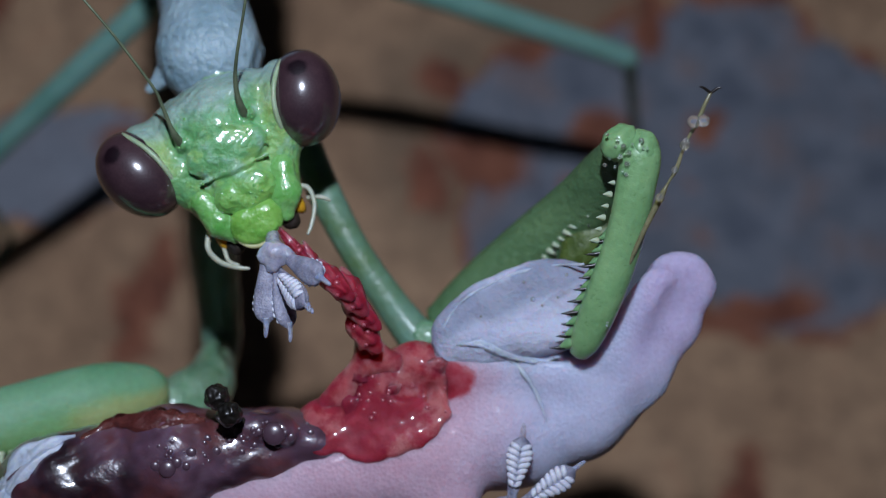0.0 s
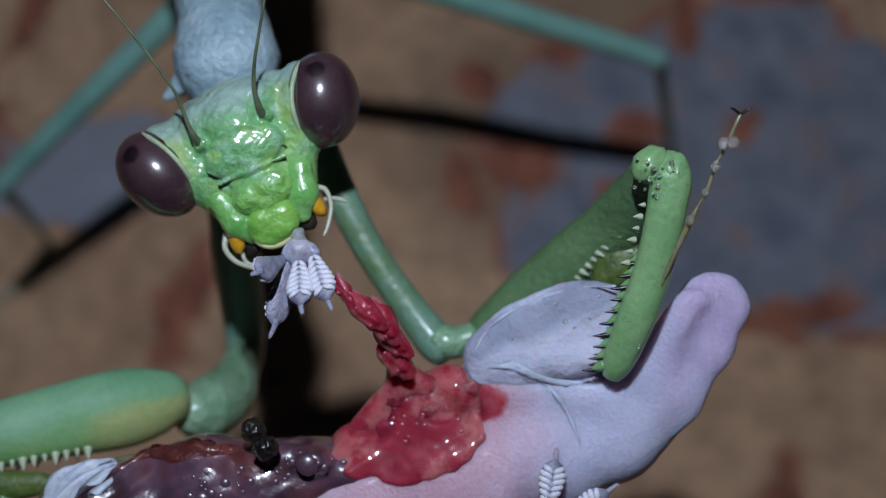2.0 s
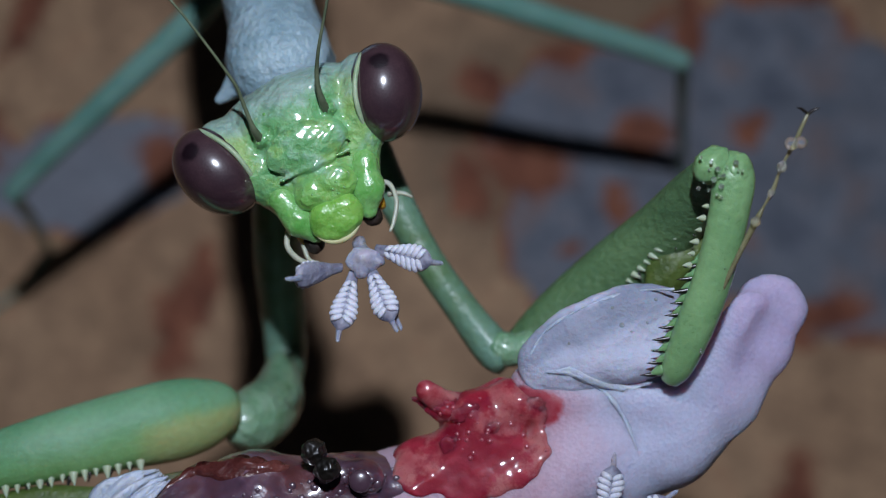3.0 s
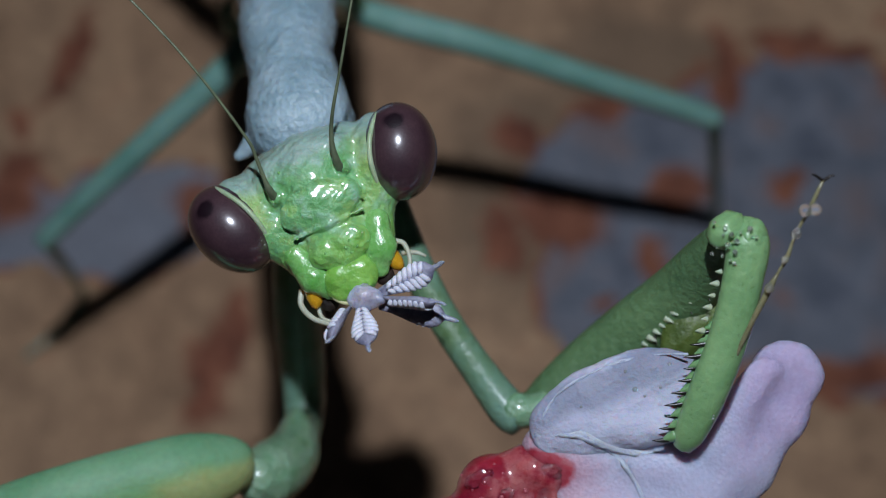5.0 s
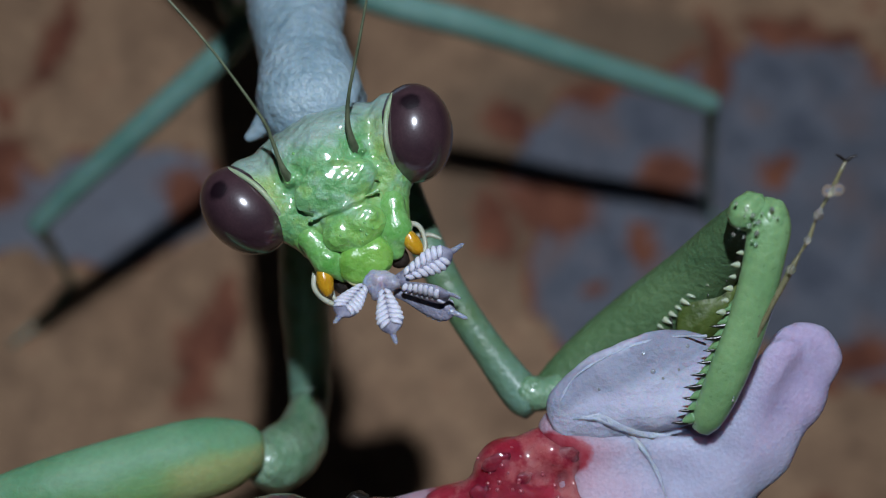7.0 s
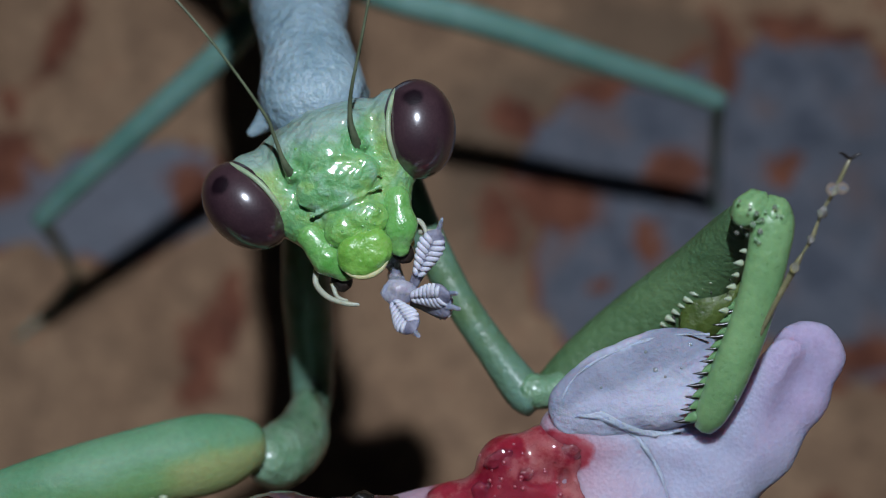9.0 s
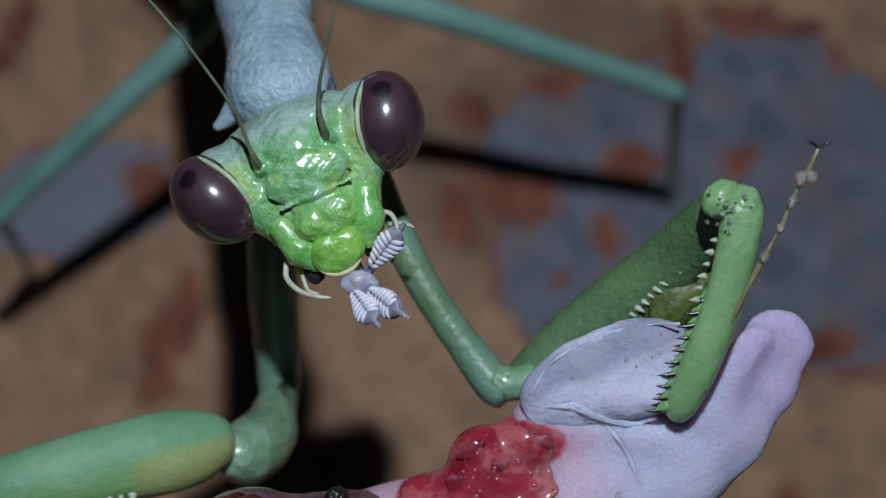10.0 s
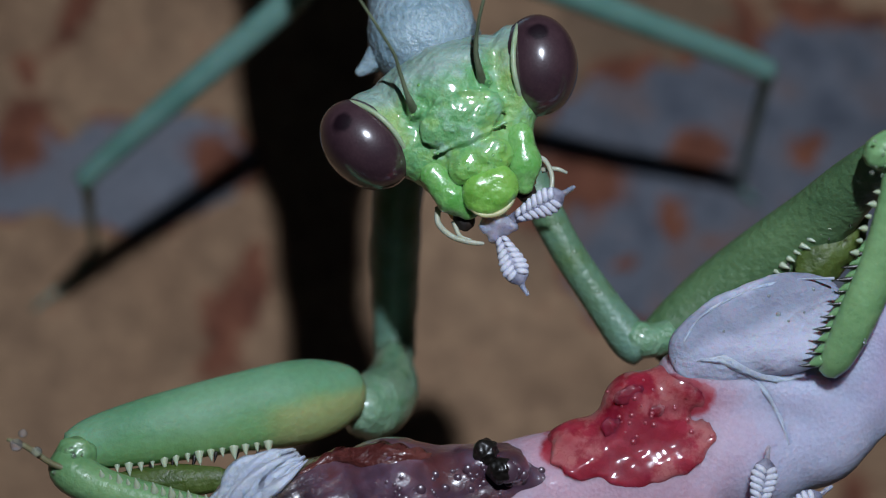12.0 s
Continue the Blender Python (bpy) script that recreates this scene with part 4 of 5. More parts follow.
def build_midlegs():
    part("mid_coxa", ball((-3.30, 10.11, 22.50), (1.1, 0.8, 0.8), 18, 12, 0.15), "joint", mantis, "pale leg base", LEGS)
    part("mid_coxa", ball((-7.20, 9.65, 22.50), (1.0, 1.0, 0.8), 18, 12, 0.15), "joint", mantis, "pale leg base", LEGS)
    part("mid_femur", tube([(-3.10, 10.19, 22.00, 0.58), (-1.02, 9.57, 21.50, 0.63), (2.75, 8.75, 20.40, 0.62), (7.18, 7.54, 19.00, 0.57), (11.08, 6.54, 17.40, 0.54), (12.91, 5.98, 16.70, 0.50)], 16, 6), "leg", mantis, "long teal-green walking leg femur", LEGS)
    part("mid_tibia", tube([(12.84, 6.04, 16.80, 0.34), (13.37, 5.03, 13.50, 0.28), (14.41, 3.46, 7.50, 0.26), (15.77, 1.45, -0.16, 0.24)], 12, 6), "leg", mantis, "thin green walking leg tibia", LEGS)
    part("mid_tarsus", tube([(15.78, 1.53, -0.13, 0.20), (15.99, 1.32, -0.12, 0.18), (16.28, 0.99, -0.06, 0.15), (16.83, 0.72, -0.02, 0.12)], 10, 5), "leg", mantis, "green tarsus on the ground", LEGS)
    part("mid_femur", tube([(-6.51, 9.19, 22.50, 0.64), (-7.95, 7.60, 22.00, 0.60), (-10.70, 5.32, 20.80, 0.59), (-13.54, 3.03, 19.60, 0.55), (-16.00, 1.00, 18.40, 0.50), (-16.64, 0.39, 18.00, 0.46)], 16, 6), "leg", mantis, "long teal-green walking leg femur", LEGS)
    part("mid_tibia", tube([(-16.59, 0.47, 18.00, 0.32), (-17.10, -0.10, 14.50, 0.28), (-18.05, -0.95, 9.00, 0.25), (-19.26, -2.52, 1.13, 0.22)], 12, 6), "leg", mantis, "thin green walking leg tibia", LEGS)
    part("hind_femur", tube([(-6.24, 14.85, 25.00, 0.70), (-8.29, 16.54, 26.00, 0.72), (-11.25, 19.40, 25.20, 0.68), (-15.55, 23.66, 23.00, 0.60), (-16.67, 24.90, 22.20, 0.50)], 16, 6), "leg", mantis, "long teal-green hind leg femur", LEGS)
    part("hind_tibia", tube([(-16.63, 24.80, 22.20, 0.34), (-20.26, 28.66, 13.00, 0.28), (-29.16, 39.29, -12.45, 0.24)], 12, 6), "leg", mantis, "thin green hind leg tibia", LEGS)
    part("hind_femur", tube([(-4.18, 16.84, 23.00, 0.70), (-3.10, 21.28, 22.00, 0.70), (-1.55, 27.66, 19.00, 0.62), (-0.60, 32.27, 16.50, 0.50)], 16, 6), "leg", mantis, "long teal-green hind leg femur", LEGS)
    part("hind_tibia", tube([(-0.63, 32.12, 16.60, 0.34), (0.17, 36.47, 9.00, 0.28), (1.36, 50.59, -16.12, 0.24)], 12, 6), "leg", mantis, "thin green hind leg tibia", LEGS)
    part("mid_tarsus", tube([(-19.27, -2.44, 1.16, 0.20), (-19.95, -3.59, 1.48, 0.17), (-20.80, -4.67, 1.78, 0.15), (-22.23, -5.90, 2.13, 0.11)], 10, 5), "leg", mantis, "green tarsus on the ground", LEGS)
    for foot_end, body_end in (((-3.30, 10.11, 22.0), (-4.4, 11.2, 25.0)), ((-7.20, 9.65, 22.0), (-5.6, 11.4, 24.5)), ((-6.24, 14.85, 25.0), (-5.6, 16.0, 22.5)), ((-4.18, 16.84, 23.0), (-5.2, 17.6, 21.5))):
        a = (LEGS @ mm(*foot_end)) * 1000
        part("leg_base", tube([(*a, 0.75), (*a.lerp(Vector(body_end), 0.5), 0.85), (*body_end, 1.0)], 14, 5), "joint", mantis, "pale green base of the leg")


head = build_head()
build_body()
build_forelegs()
build_midlegs()

# ---- gecko ----
gecko = thing("gecko", "pale lilac gecko held open-mouthed, belly torn open", "gecko")


def toe_meshes():
    body = new_mesh("toe", *tube([(-0.1, 0, -0.02, 0.15), (0.3, 0, 0, 0.19), (0.6, 0, 0.02, 0.26), (1.05, 0, 0.03, 0.36), (1.55, 0, 0.02, 0.40), (1.82, 0, 0.0, 0.31), (1.96, 0, -0.01, 0.16), (2.02, 0, -0.02, 0.08)], 16, 5, 0.45), "pad")
    half = [(0.10, 0.40, 0.06, 0.06), (0.07, 0.31, 0.14, 0.10), (0.03, 0.17, 0.185, 0.105), (-0.02, 0.06, 0.19, 0.08), (-0.03, 0.0, 0.165, 0.045)]
    lam = new_mesh("lamella", *tube(half + [(x, -y, h, r) for x, y, h, r in half[-2::-1]], 8, 3, 0.6, (0, 0, 1), 0.2), "lamella")
    claw = new_mesh("claw", *tube([(1.85, 0, -0.06, 0.13), (2.05, 0, -0.06, 0.085), (2.28, 0.02, -0.03, 0.075), (2.40, 0.03, 0.01, 0.06), (2.46, 0.03, 0.0, 0.02)], 10, 4, 0.7, wobble=0.3), "claw")
    return body, lam, claw


TOE, LAM, CLAW = toe_meshes()


def add_toe(parent, at, label="lilac toe with white ridged pad"):
    toe = part("toe", TOE, "", parent, label, at)
    part("claw", CLAW, "", toe, "thin translucent toe tip")
    for i in range(7):
        x = 0.46 + 0.218 * i - 0.003 * i * i
        w = (0.56, 0.70, 0.84, 0.96, 1.03, 1.02, 0.82)[i]
        part("lamella", LAM, "", toe, "", place(x, 0, 0.0) @ Matrix.Diagonal((1, w, 1, 1)))
    return toe


def lay(f, p, sink=0.0):
    """Move a point (and its radius) along h onto the near side of a distance field."""
    h = np.linspace(41, 30, 1101)
    q = np.stack([np.full_like(h, p[0]), np.full_like(h, p[1]), h], -1)
    hit = np.argwhere(f(q) < 0)
    return (p[0], p[1], (h[hit[0][0]] if len(hit) else p[2]) - sink, *p[3:])


def build_gecko():
    def body(p):
        d = d_cap(p, (7.10, -8.75, 33.70), (9.30, -7.90, 33.80), 1.8, 1.62)
        d = join(d, d_cap(p, (9.30, -7.90, 33.80), (10.95, -6.42, 34.10), 1.62, 1.34), 0.5)
        q = (p - np.array((0, 0, 34.9))) * np.array((1, 1, 2.6))
        jaw = join(d_cap(q, (10.90, -6.45, -0.6), (12.08, -4.85, 0.0), 1.36, 1.10), d_cap(q, (12.08, -4.85, 0.0), (12.68, -3.50, 0.0), 1.10, 0.98), 0.3)
        jaw = join(jaw, d_cap(q, (12.25, -3.40, 0.0), (12.90, -3.65, 0.0), 0.88, 0.86), 0.2)
        jaw = join(jaw, d_cap(q, (10.35, -5.75, 0.9), (11.75, -3.70, 1.2), 0.80, 0.70), 0.4)
        jaw = cut(jaw, d_ell(p, (12.25, -4.55, 35.70), (0.75, 2.0, 0.45), -30), 0.25)
        d = join(d, jaw, 0.35)
        d = join(d, d_cap(p, (5.84, -6.64, 34.20), (6.82, -8.55, 33.80), 1.1, 1.9), 0.7)
        d = join(d, d_cap(p, (4.89, -6.14, 34.50), (8.91, -6.58, 34.60), 0.85, 0.95), 0.6)
        d = join(d, d_cap(p, (6.46, -8.29, 33.70), (3.75, -9.51, 33.70), 1.75, 2.1), 0.7)
        d = join(d, d_cap(p, (5.52, -8.87, 34.60), (4.83, -11.41, 35.10), 1.0, 0.8), 0.5)
        d = join(d, d_cap(p, (3.75, -9.51, 33.70), (-2.67, -10.63, 34.10), 2.1, 1.75), 0.6)
        d = join(d, d_cap(p, (-2.67, -10.63, 34.10), (-9.95, -12.47, 33.80), 1.75, 1.3), 0.6)
        return d - lumps(p, 1.2, 0.04) - lumps(p, 3.5, 0.014)

    part("body", grown(body, np.array((-10.84, -14.46, 34.00)) - 2, np.array((14.12, -2.21, 34.00)) + 3, 0.15), "body", gecko, "pinkish white belly, lilac throat and open jaw")

    def lower(p):
        d = d_ell(p, (7.08, -4.54, 35.20), (2.95, 1.52, 0.55), 22)
        d = join(d, d_cap(p, (5.02, -5.25, 35.00), (8.40, -5.30, 35.40), 0.55, 0.5), 0.5)
        d = cut(d, d_ell(p, (7.30, -3.75, 36.45), (2.0, 1.0, 0.85), 20), 0.15)
        return d - lumps(p, 1.6, 0.04) - lumps(p, 4.5, 0.02, 1.0)

    part("lower_jaw", grown(lower, np.array((3.75, -6.53, 35.00)) - 2, np.array((10.11, -2.53, 35.00)) + 2, 0.09), "flap", gecko, "translucent milky white lower jaw skin")

    def skin(p):
        return np.minimum(body(p), lower(p))

    part("throat_fold", tube([lay(skin, p, 0.03) for p in ((4.42, -5.76, 35.60, 0.05), (5.11, -5.49, 35.80, 0.11), (5.83, -5.47, 35.80, 0.15), (6.45, -5.70, 35.80, 0.17), (7.08, -5.92, 35.80, 0.16), (7.80, -6.10, 35.80, 0.13), (8.42, -6.06, 35.80, 0.05))], 12, 6, 0.45, wobble=0.6), "fold", gecko, "white fold of throat skin")
    part("throat_fold", tube([lay(skin, p, -0.01) for p in ((5.98, -5.59, 35.70, 0.03), (6.50, -5.80, 35.65, 0.07), (6.92, -6.08, 35.65, 0.09), (7.32, -6.52, 35.65, 0.08), (7.60, -6.95, 35.65, 0.07), (7.85, -7.50, 35.70, 0.055), (8.05, -8.10, 35.80, 0.02))], 10, 6, 0.5, wobble=0.7), "fold", gecko, "white fold of throat skin")
    part("lip", tube([lay(lower, p, 0.0) for p in ((4.43, -5.60, 35.50, 0.03), (4.70, -4.87, 35.60, 0.045), (5.09, -4.28, 35.70, 0.03), (5.66, -3.83, 35.70, 0.05), (6.38, -3.46, 35.70, 0.03), (7.17, -3.16, 35.80, 0.05), (8.31, -2.94, 35.90, 0.035), (9.19, -2.87, 36.00, 0.04))], 10, 8, 0.8, wobble=1.3), "fold", gecko, "pale lip edge")

    def wound(p):
        d = d_ell(p, (4.55, -6.85, 34.50), (1.25, 0.85, 0.95), -12)
        d = join(d, d_ell(p, (2.95, -7.00, 34.55), (0.95, 0.72, 0.90), 15), 0.35)
        d = join(d, d_ell(p, (3.35, -8.10, 34.40), (1.90, 1.30, 1.22), 18), 0.45)
        d = join(d, d_ell(p, (1.60, -8.60, 34.40), (1.3, 0.80, 0.95)), 0.5)
        # a ragged layer that lies on the skin below
        patch = join(d_ell(p, (3.35, -8.35, 35.0), (2.05, 1.35, 4.0), 18), d_ell(p, (1.60, -8.80, 35.0), (1.3, 0.8, 4.0)), 0.4)
        patch = patch - lumps(p, 3.2, 0.10, 1.0)
        d = join(d, cut(body(p) - 0.04, -patch, 0.10), 0.30)
        d = cut(d, d_ell(p, (4.10, -7.40, 35.62), (0.75, 0.30, 0.24), 10), 0.2)
        d = cut(d, d_ell(p, (4.75, -7.55, 35.45), (0.20, 0.30, 0.36), -20), 0.12)
        return d - lumps(p, 1.7, 0.04) - lumps(p, 5.5, 0.008, 2.0)

    raw = part("wound", grown(wound, np.array((-0.07, -10.53, 35.00)) - 2, np.array((5.89, -4.97, 36.00)) + 2, 0.07), "flesh", gecko, "raw wet red flesh of the torn shoulder")
    for p, r in (((2.65, -6.95, 35.80), (0.50, 0.26, 0.07)), ((4.85, -6.75, 35.8), (0.50, 0.30, 0.07)), ((2.2, -8.1, 35.80), (0.35, 0.42, 0.07)), ((3.4, -7.5, 35.6), (0.36, 0.22, 0.07))):
        part("flesh_lump", ball(lay(wound, p, 0.04), r, 18, 12, 0.4, 25), "flesh", raw, "glistening lump of red flesh")

    def gut(p):
        d = d_cap(p, (-8.32, -10.52, 34.60), (-4.08, -9.36, 34.90), 1.9, 1.72)
        d = join(d, d_cap(p, (-4.08, -9.36, 34.90), (1.22, -9.02, 34.30), 1.7, 1.15), 0.5)
        d = join(d, d_ell(p, (-6.40, -8.93, 35.30), (1.7, 0.75, 0.8), 10), 0.3)
        d = join(d, d_ell(p, (-1.51, -8.35, 35.50), (0.9, 0.62, 0.6)), 0.25)
        d = join(d, d_ell(p, (-0.64, -8.20, 35.85), (0.52, 0.48, 0.45)), 0.2)
        d = join(d, d_ell(p, (0.45, -8.80, 35.10), (1.2, 0.62, 0.72)), 0.3)
        d = join(d, d_ell(p, (-7.82, -9.95, 36.00), (0.95, 0.9, 0.6)), 0.15)
        return d - lumps(p, 1.6, 0.08) - lumps(p, 4.5, 0.03)

    mass = part("entrail_mass", grown(gut, np.array((-10.10, -12.79, 34.00)) - 1.5, np.array((1.75, -7.25, 35.00)) + 4, 0.11), "gut", gecko, "glossy dark purple entrails")
    part("entrail_loop", tube([lay(gut, p, 0.22) for p in ((-7.13, -8.65, 35.80, 0.15), (-6.12, -8.17, 36.00, 0.30), (-5.05, -8.03, 36.10, 0.38), (-3.98, -8.03, 36.10, 0.36), (-3.18, -8.03, 36.10, 0.20))], 14, 8, wobble=0.8), "gut_red", mass, "dark red glossy entrail loop")
    for p, r in (((-2.64, -7.12, 36.60), (0.40, 0.42, 0.4)), ((-2.20, -7.61, 37.00), (0.42, 0.40, 0.35)), ((-1.96, -8.10, 36.90), (0.3, 0.26, 0.25))):
        part("organ", ball(lay(gut, p, 0.18), r, 36, 24, 0.22), "jet", mass, "small glossy black organ")
    rng = random.Random(9)
    red_drop = new_mesh("red_bead", *ball((0, 0, 0), (0.1, 0.1, 0.07), 12, 8), "red_bead")
    dark_drop = new_mesh("dark_bead", *ball((0, 0, 0), (0.1, 0.1, 0.05), 12, 8), "bubble")
    clear_drop = new_mesh("clear_bead", *ball((0, 0, 0), (0.1, 0.1, 0.05), 12, 8), "bead")
    for i in range(46):
        c = Vector((-4.43, -9.04, 37.00)).lerp(Vector((0.28, -8.26, 37.00)), rng.random()) + Vector((rng.gauss(0, .25), rng.gauss(0, .3), 0))
        part("droplet", dark_drop, "", mass, "glossy fluid bead", place(*lay(gut, c, 0.015)) @ Matrix.Scale(rng.uniform(0.4, 1.0), 4))
    for x, y, r in ((-0.82, -8.33, 3.8), (-0.30, -8.45, 1.6), (-1.35, -8.30, 1.4), (-0.73, -8.72, 1.3), (-2.0, -8.33, 1.6), (-2.3, -8.6, 1.3), (-3.46, -8.88, 1.8), (-3.9, -9.2, 1.8), (-4.2, -9.4, 3.0), (-3.0, -8.5, 1.3), (-1.5, -8.75, 1.2), (0.3, -8.4, 1.4), (-4.6, -9.3, 1.6), (-3.6, -9.3, 1.4), (-2.7, -8.9, 1.5), (-1.9, -8.95, 1.2)):
        part("bubble", dark_drop, "", mass, "glossy fluid bubble", place(*lay(gut, (x, y, 36.5), 0.02)) @ Matrix.Scale(r, 4))
    for i in range(34):
        c = Vector((2.95, -7.55, 36.00)) + Vector((rng.gauss(0, 0.9), rng.gauss(0, .6), 0))
        if wound(np.array(lay(wound, c, 0.05))) > 0.1:
            continue
        part("droplet", red_drop, "", raw, "glossy red bead", place(*lay(wound, c, 0.01)) @ Matrix.Scale(rng.uniform(0.4, 1.0), 4))
    for x, y, r in ((2.3, 0.5, 0.9), (2.6, 0.25, 0.5), (0.6, -0.2, 0.5), (3.1, 0.6, 0.5), (3.4, 1.5, 0.7), (2.0, 1.2, 0.6)):
        px, py, pz = (5.27, -4.43, 36.00)
        part("droplet", clear_drop, "", gecko, "clear fluid bead", place(*lay(lower, (px + x, py + y * 0.8, pz))) @ Matrix.Scale(r, 4))
    for k in range(15):
        path = []
        for (x, y, z, r), w in zip(((-10.44, -12.15, 35.40, 0.12), (-9.51, -10.75, 36.00, 0.24), (-8.76, -9.73, 36.20, 0.26), (-7.98, -9.04, 36.10, 0.20), (-7.15, -8.67, 35.70, 0.05)), (0.6, 1, 1, 1, 0.5)):
            path.append((x + (rng.gauss(0, 0.10) + 0.05 * (7 - k)) * w, y + (rng.gauss(0, 0.08) - 0.045 * (7 - k)) * w, z + rng.gauss(0, 0.10) - 0.02 * k, r * rng.uniform(0.45, 1.0)))
        part("torn_skin", tube(path, 10, 6, 0.28, wobble=0.8), "fold", gecko, "strip of torn white skin")
    # forelimb with its foot
    part("forelimb", tube([(4.83, -11.23, 35.10, 0.80), (5.00, -12.29, 35.20, 0.70), (5.70, -12.42, 35.40, 0.55), (6.56, -11.45, 35.70, 0.40)], 16, 6), "jaw", gecko, "pale lilac forelimb")
    palm = part("palm", ball((6.69, -11.02, 36.00), (0.7, 0.6, 0.35), 16, 10, 0.1), "pad", gecko, "lilac sole of the foot")
    for c, a in (((6.86, -10.46, 36.10), 80), ((7.20, -10.62, 36.20), 33), ((7.36, -11.13, 36.30), 5), ((7.27, -11.57, 36.30), -25)):
        add_toe(gecko, place(*c, 0, 0, a))


build_gecko()

# ---- the torn-off foot that is being eaten ----
foot = thing("meat_morsel", "torn-off lilac gecko foot with white ridged toe pads", "food")
part("sole", grown(lambda p: join(join(join(d_ell(p, (0, 0.02, -0.92), (0.58, 0.42, 0.13)), d_cap(p, (0, 0.1, -0.9), (0.55, 0.05, -0.92), 0.18, 0.14), 0.2), d_cap(p, (0, 0.1, -0.9), (-0.05, -0.42, -0.92), 0.18, 0.14), 0.2), d_cap(p, (0, 0.1, -1.0), (-0.2, 0.55, -2.4), 0.26, 0.20), 0.2) - lumps(p, 6, 0.04), (-1, -1.2, -2.8), (1.3, 1.2, 0.3), 0.06), "claw", foot, "crumpled lilac sole")
TOES = [add_toe(foot, place(0, 0, 0, 0, 0, a)) for a in (230, 280, 350, 40, 320)]

# ---- the strand of sinew between foot and wound ----
strand = thing("sinew_strand", "wet red strand of sinew with clear beads", "sinew")
LINKS = []
for i, w in enumerate((0.16, 0.22, 0.36, 0.44, 0.38, 0.46)):
    L = part("sinew_piece", ball((0, 0, 0), (0.80, w, w), 20, 20, 0.35, 6 - 12 * (i % 2)), "sinew", strand, "stretched piece of red sinew")
    for x, y, r in ((0.1, 0.08, 0.13), (-0.28, -0.10, 0.09), (0.42, -0.12, 0.08), (-0.05, 0.2, 0.07)):
        part("droplet", ball((x, y * w * 3, w * 0.80), (r * 0.8, r * 0.8, r * 0.7), 12, 8), "red_bead", L, "glossy clear bead")
    LINKS.append(L)


def sheet(p):
    q = p * np.array((1, 1, 1.35))
    d = join(d_cap(q, (-1.25, 2.6, 0.9), (-1.05, 1.6, 0.3), 0.36, 0.48), d_cap(q, (-1.05, 1.6, 0.3), (-0.6, 0.2, -0.6), 0.48, 1.0), 0.3)
    d = join(d, d_cap(q, (-1.05, 1.5, 0.2), (-2.2, -0.2, -0.5), 0.38, 0.62), 0.4)
    d = join(d, d_cap(q, (-0.85, 1.4, 0.1), (0.55, 0.9, -0.4), 0.34, 0.55), 0.4)
    d = cut(d, d_ell(p, (-0.55, 0.75, 0.55), (0.75, 0.35, 0.30), 15), 0.15)
    return d - lumps(p, 2.5, 0.03) - lumps(p, 7.0, 0.008)


LINKS.append(part("flesh_sheet", grown(sheet, (-3.3, -1.6, -2.2), (1.6, 3.3, 1.6), 0.07), "sinew", strand, "stretched sheet of wet red flesh"))


# seconds, how far the jaws stand open, how far the maxillae show
CHEW = ((0.0, 0.2, 0.3), (0.5, 0.7, 0.0), (1.0, 0.3, 1.0), (1.5, 0.8, 0.0), (2.0, 0.2, 0.7), (2.5, 0.8, 0.1), (2.7, 0.2, 0.3), (3.2, 0.8, 0.1), (3.8, 0.2, 0.8), (4.3, 0.6, 0.1), (4.5, 0.5, 0.1), (5.0, 0.1, 0.6), (5.5, 1.0, 0.0), (6.0, 0.6, 0.0), (6.5, 0.9, 0.0), (7.0, 0.1, 1.0), (7.2, 0.2, 0.6), (7.7, 0.9, 0.1), (8.2, 0.3, 0.7), (8.8, 0.3, 0.0), (9.0, 1.0, 0.0), (9.5, 0.5, 0.0), (10.0, 0.2, 0.2), (10.5, 0.4, 0.0), (11.0, 0.4, 0.0), (11.5, 0.2, 0.0), (11.7, 1.0, 0.0), (12.0, 0.9, 0.0))


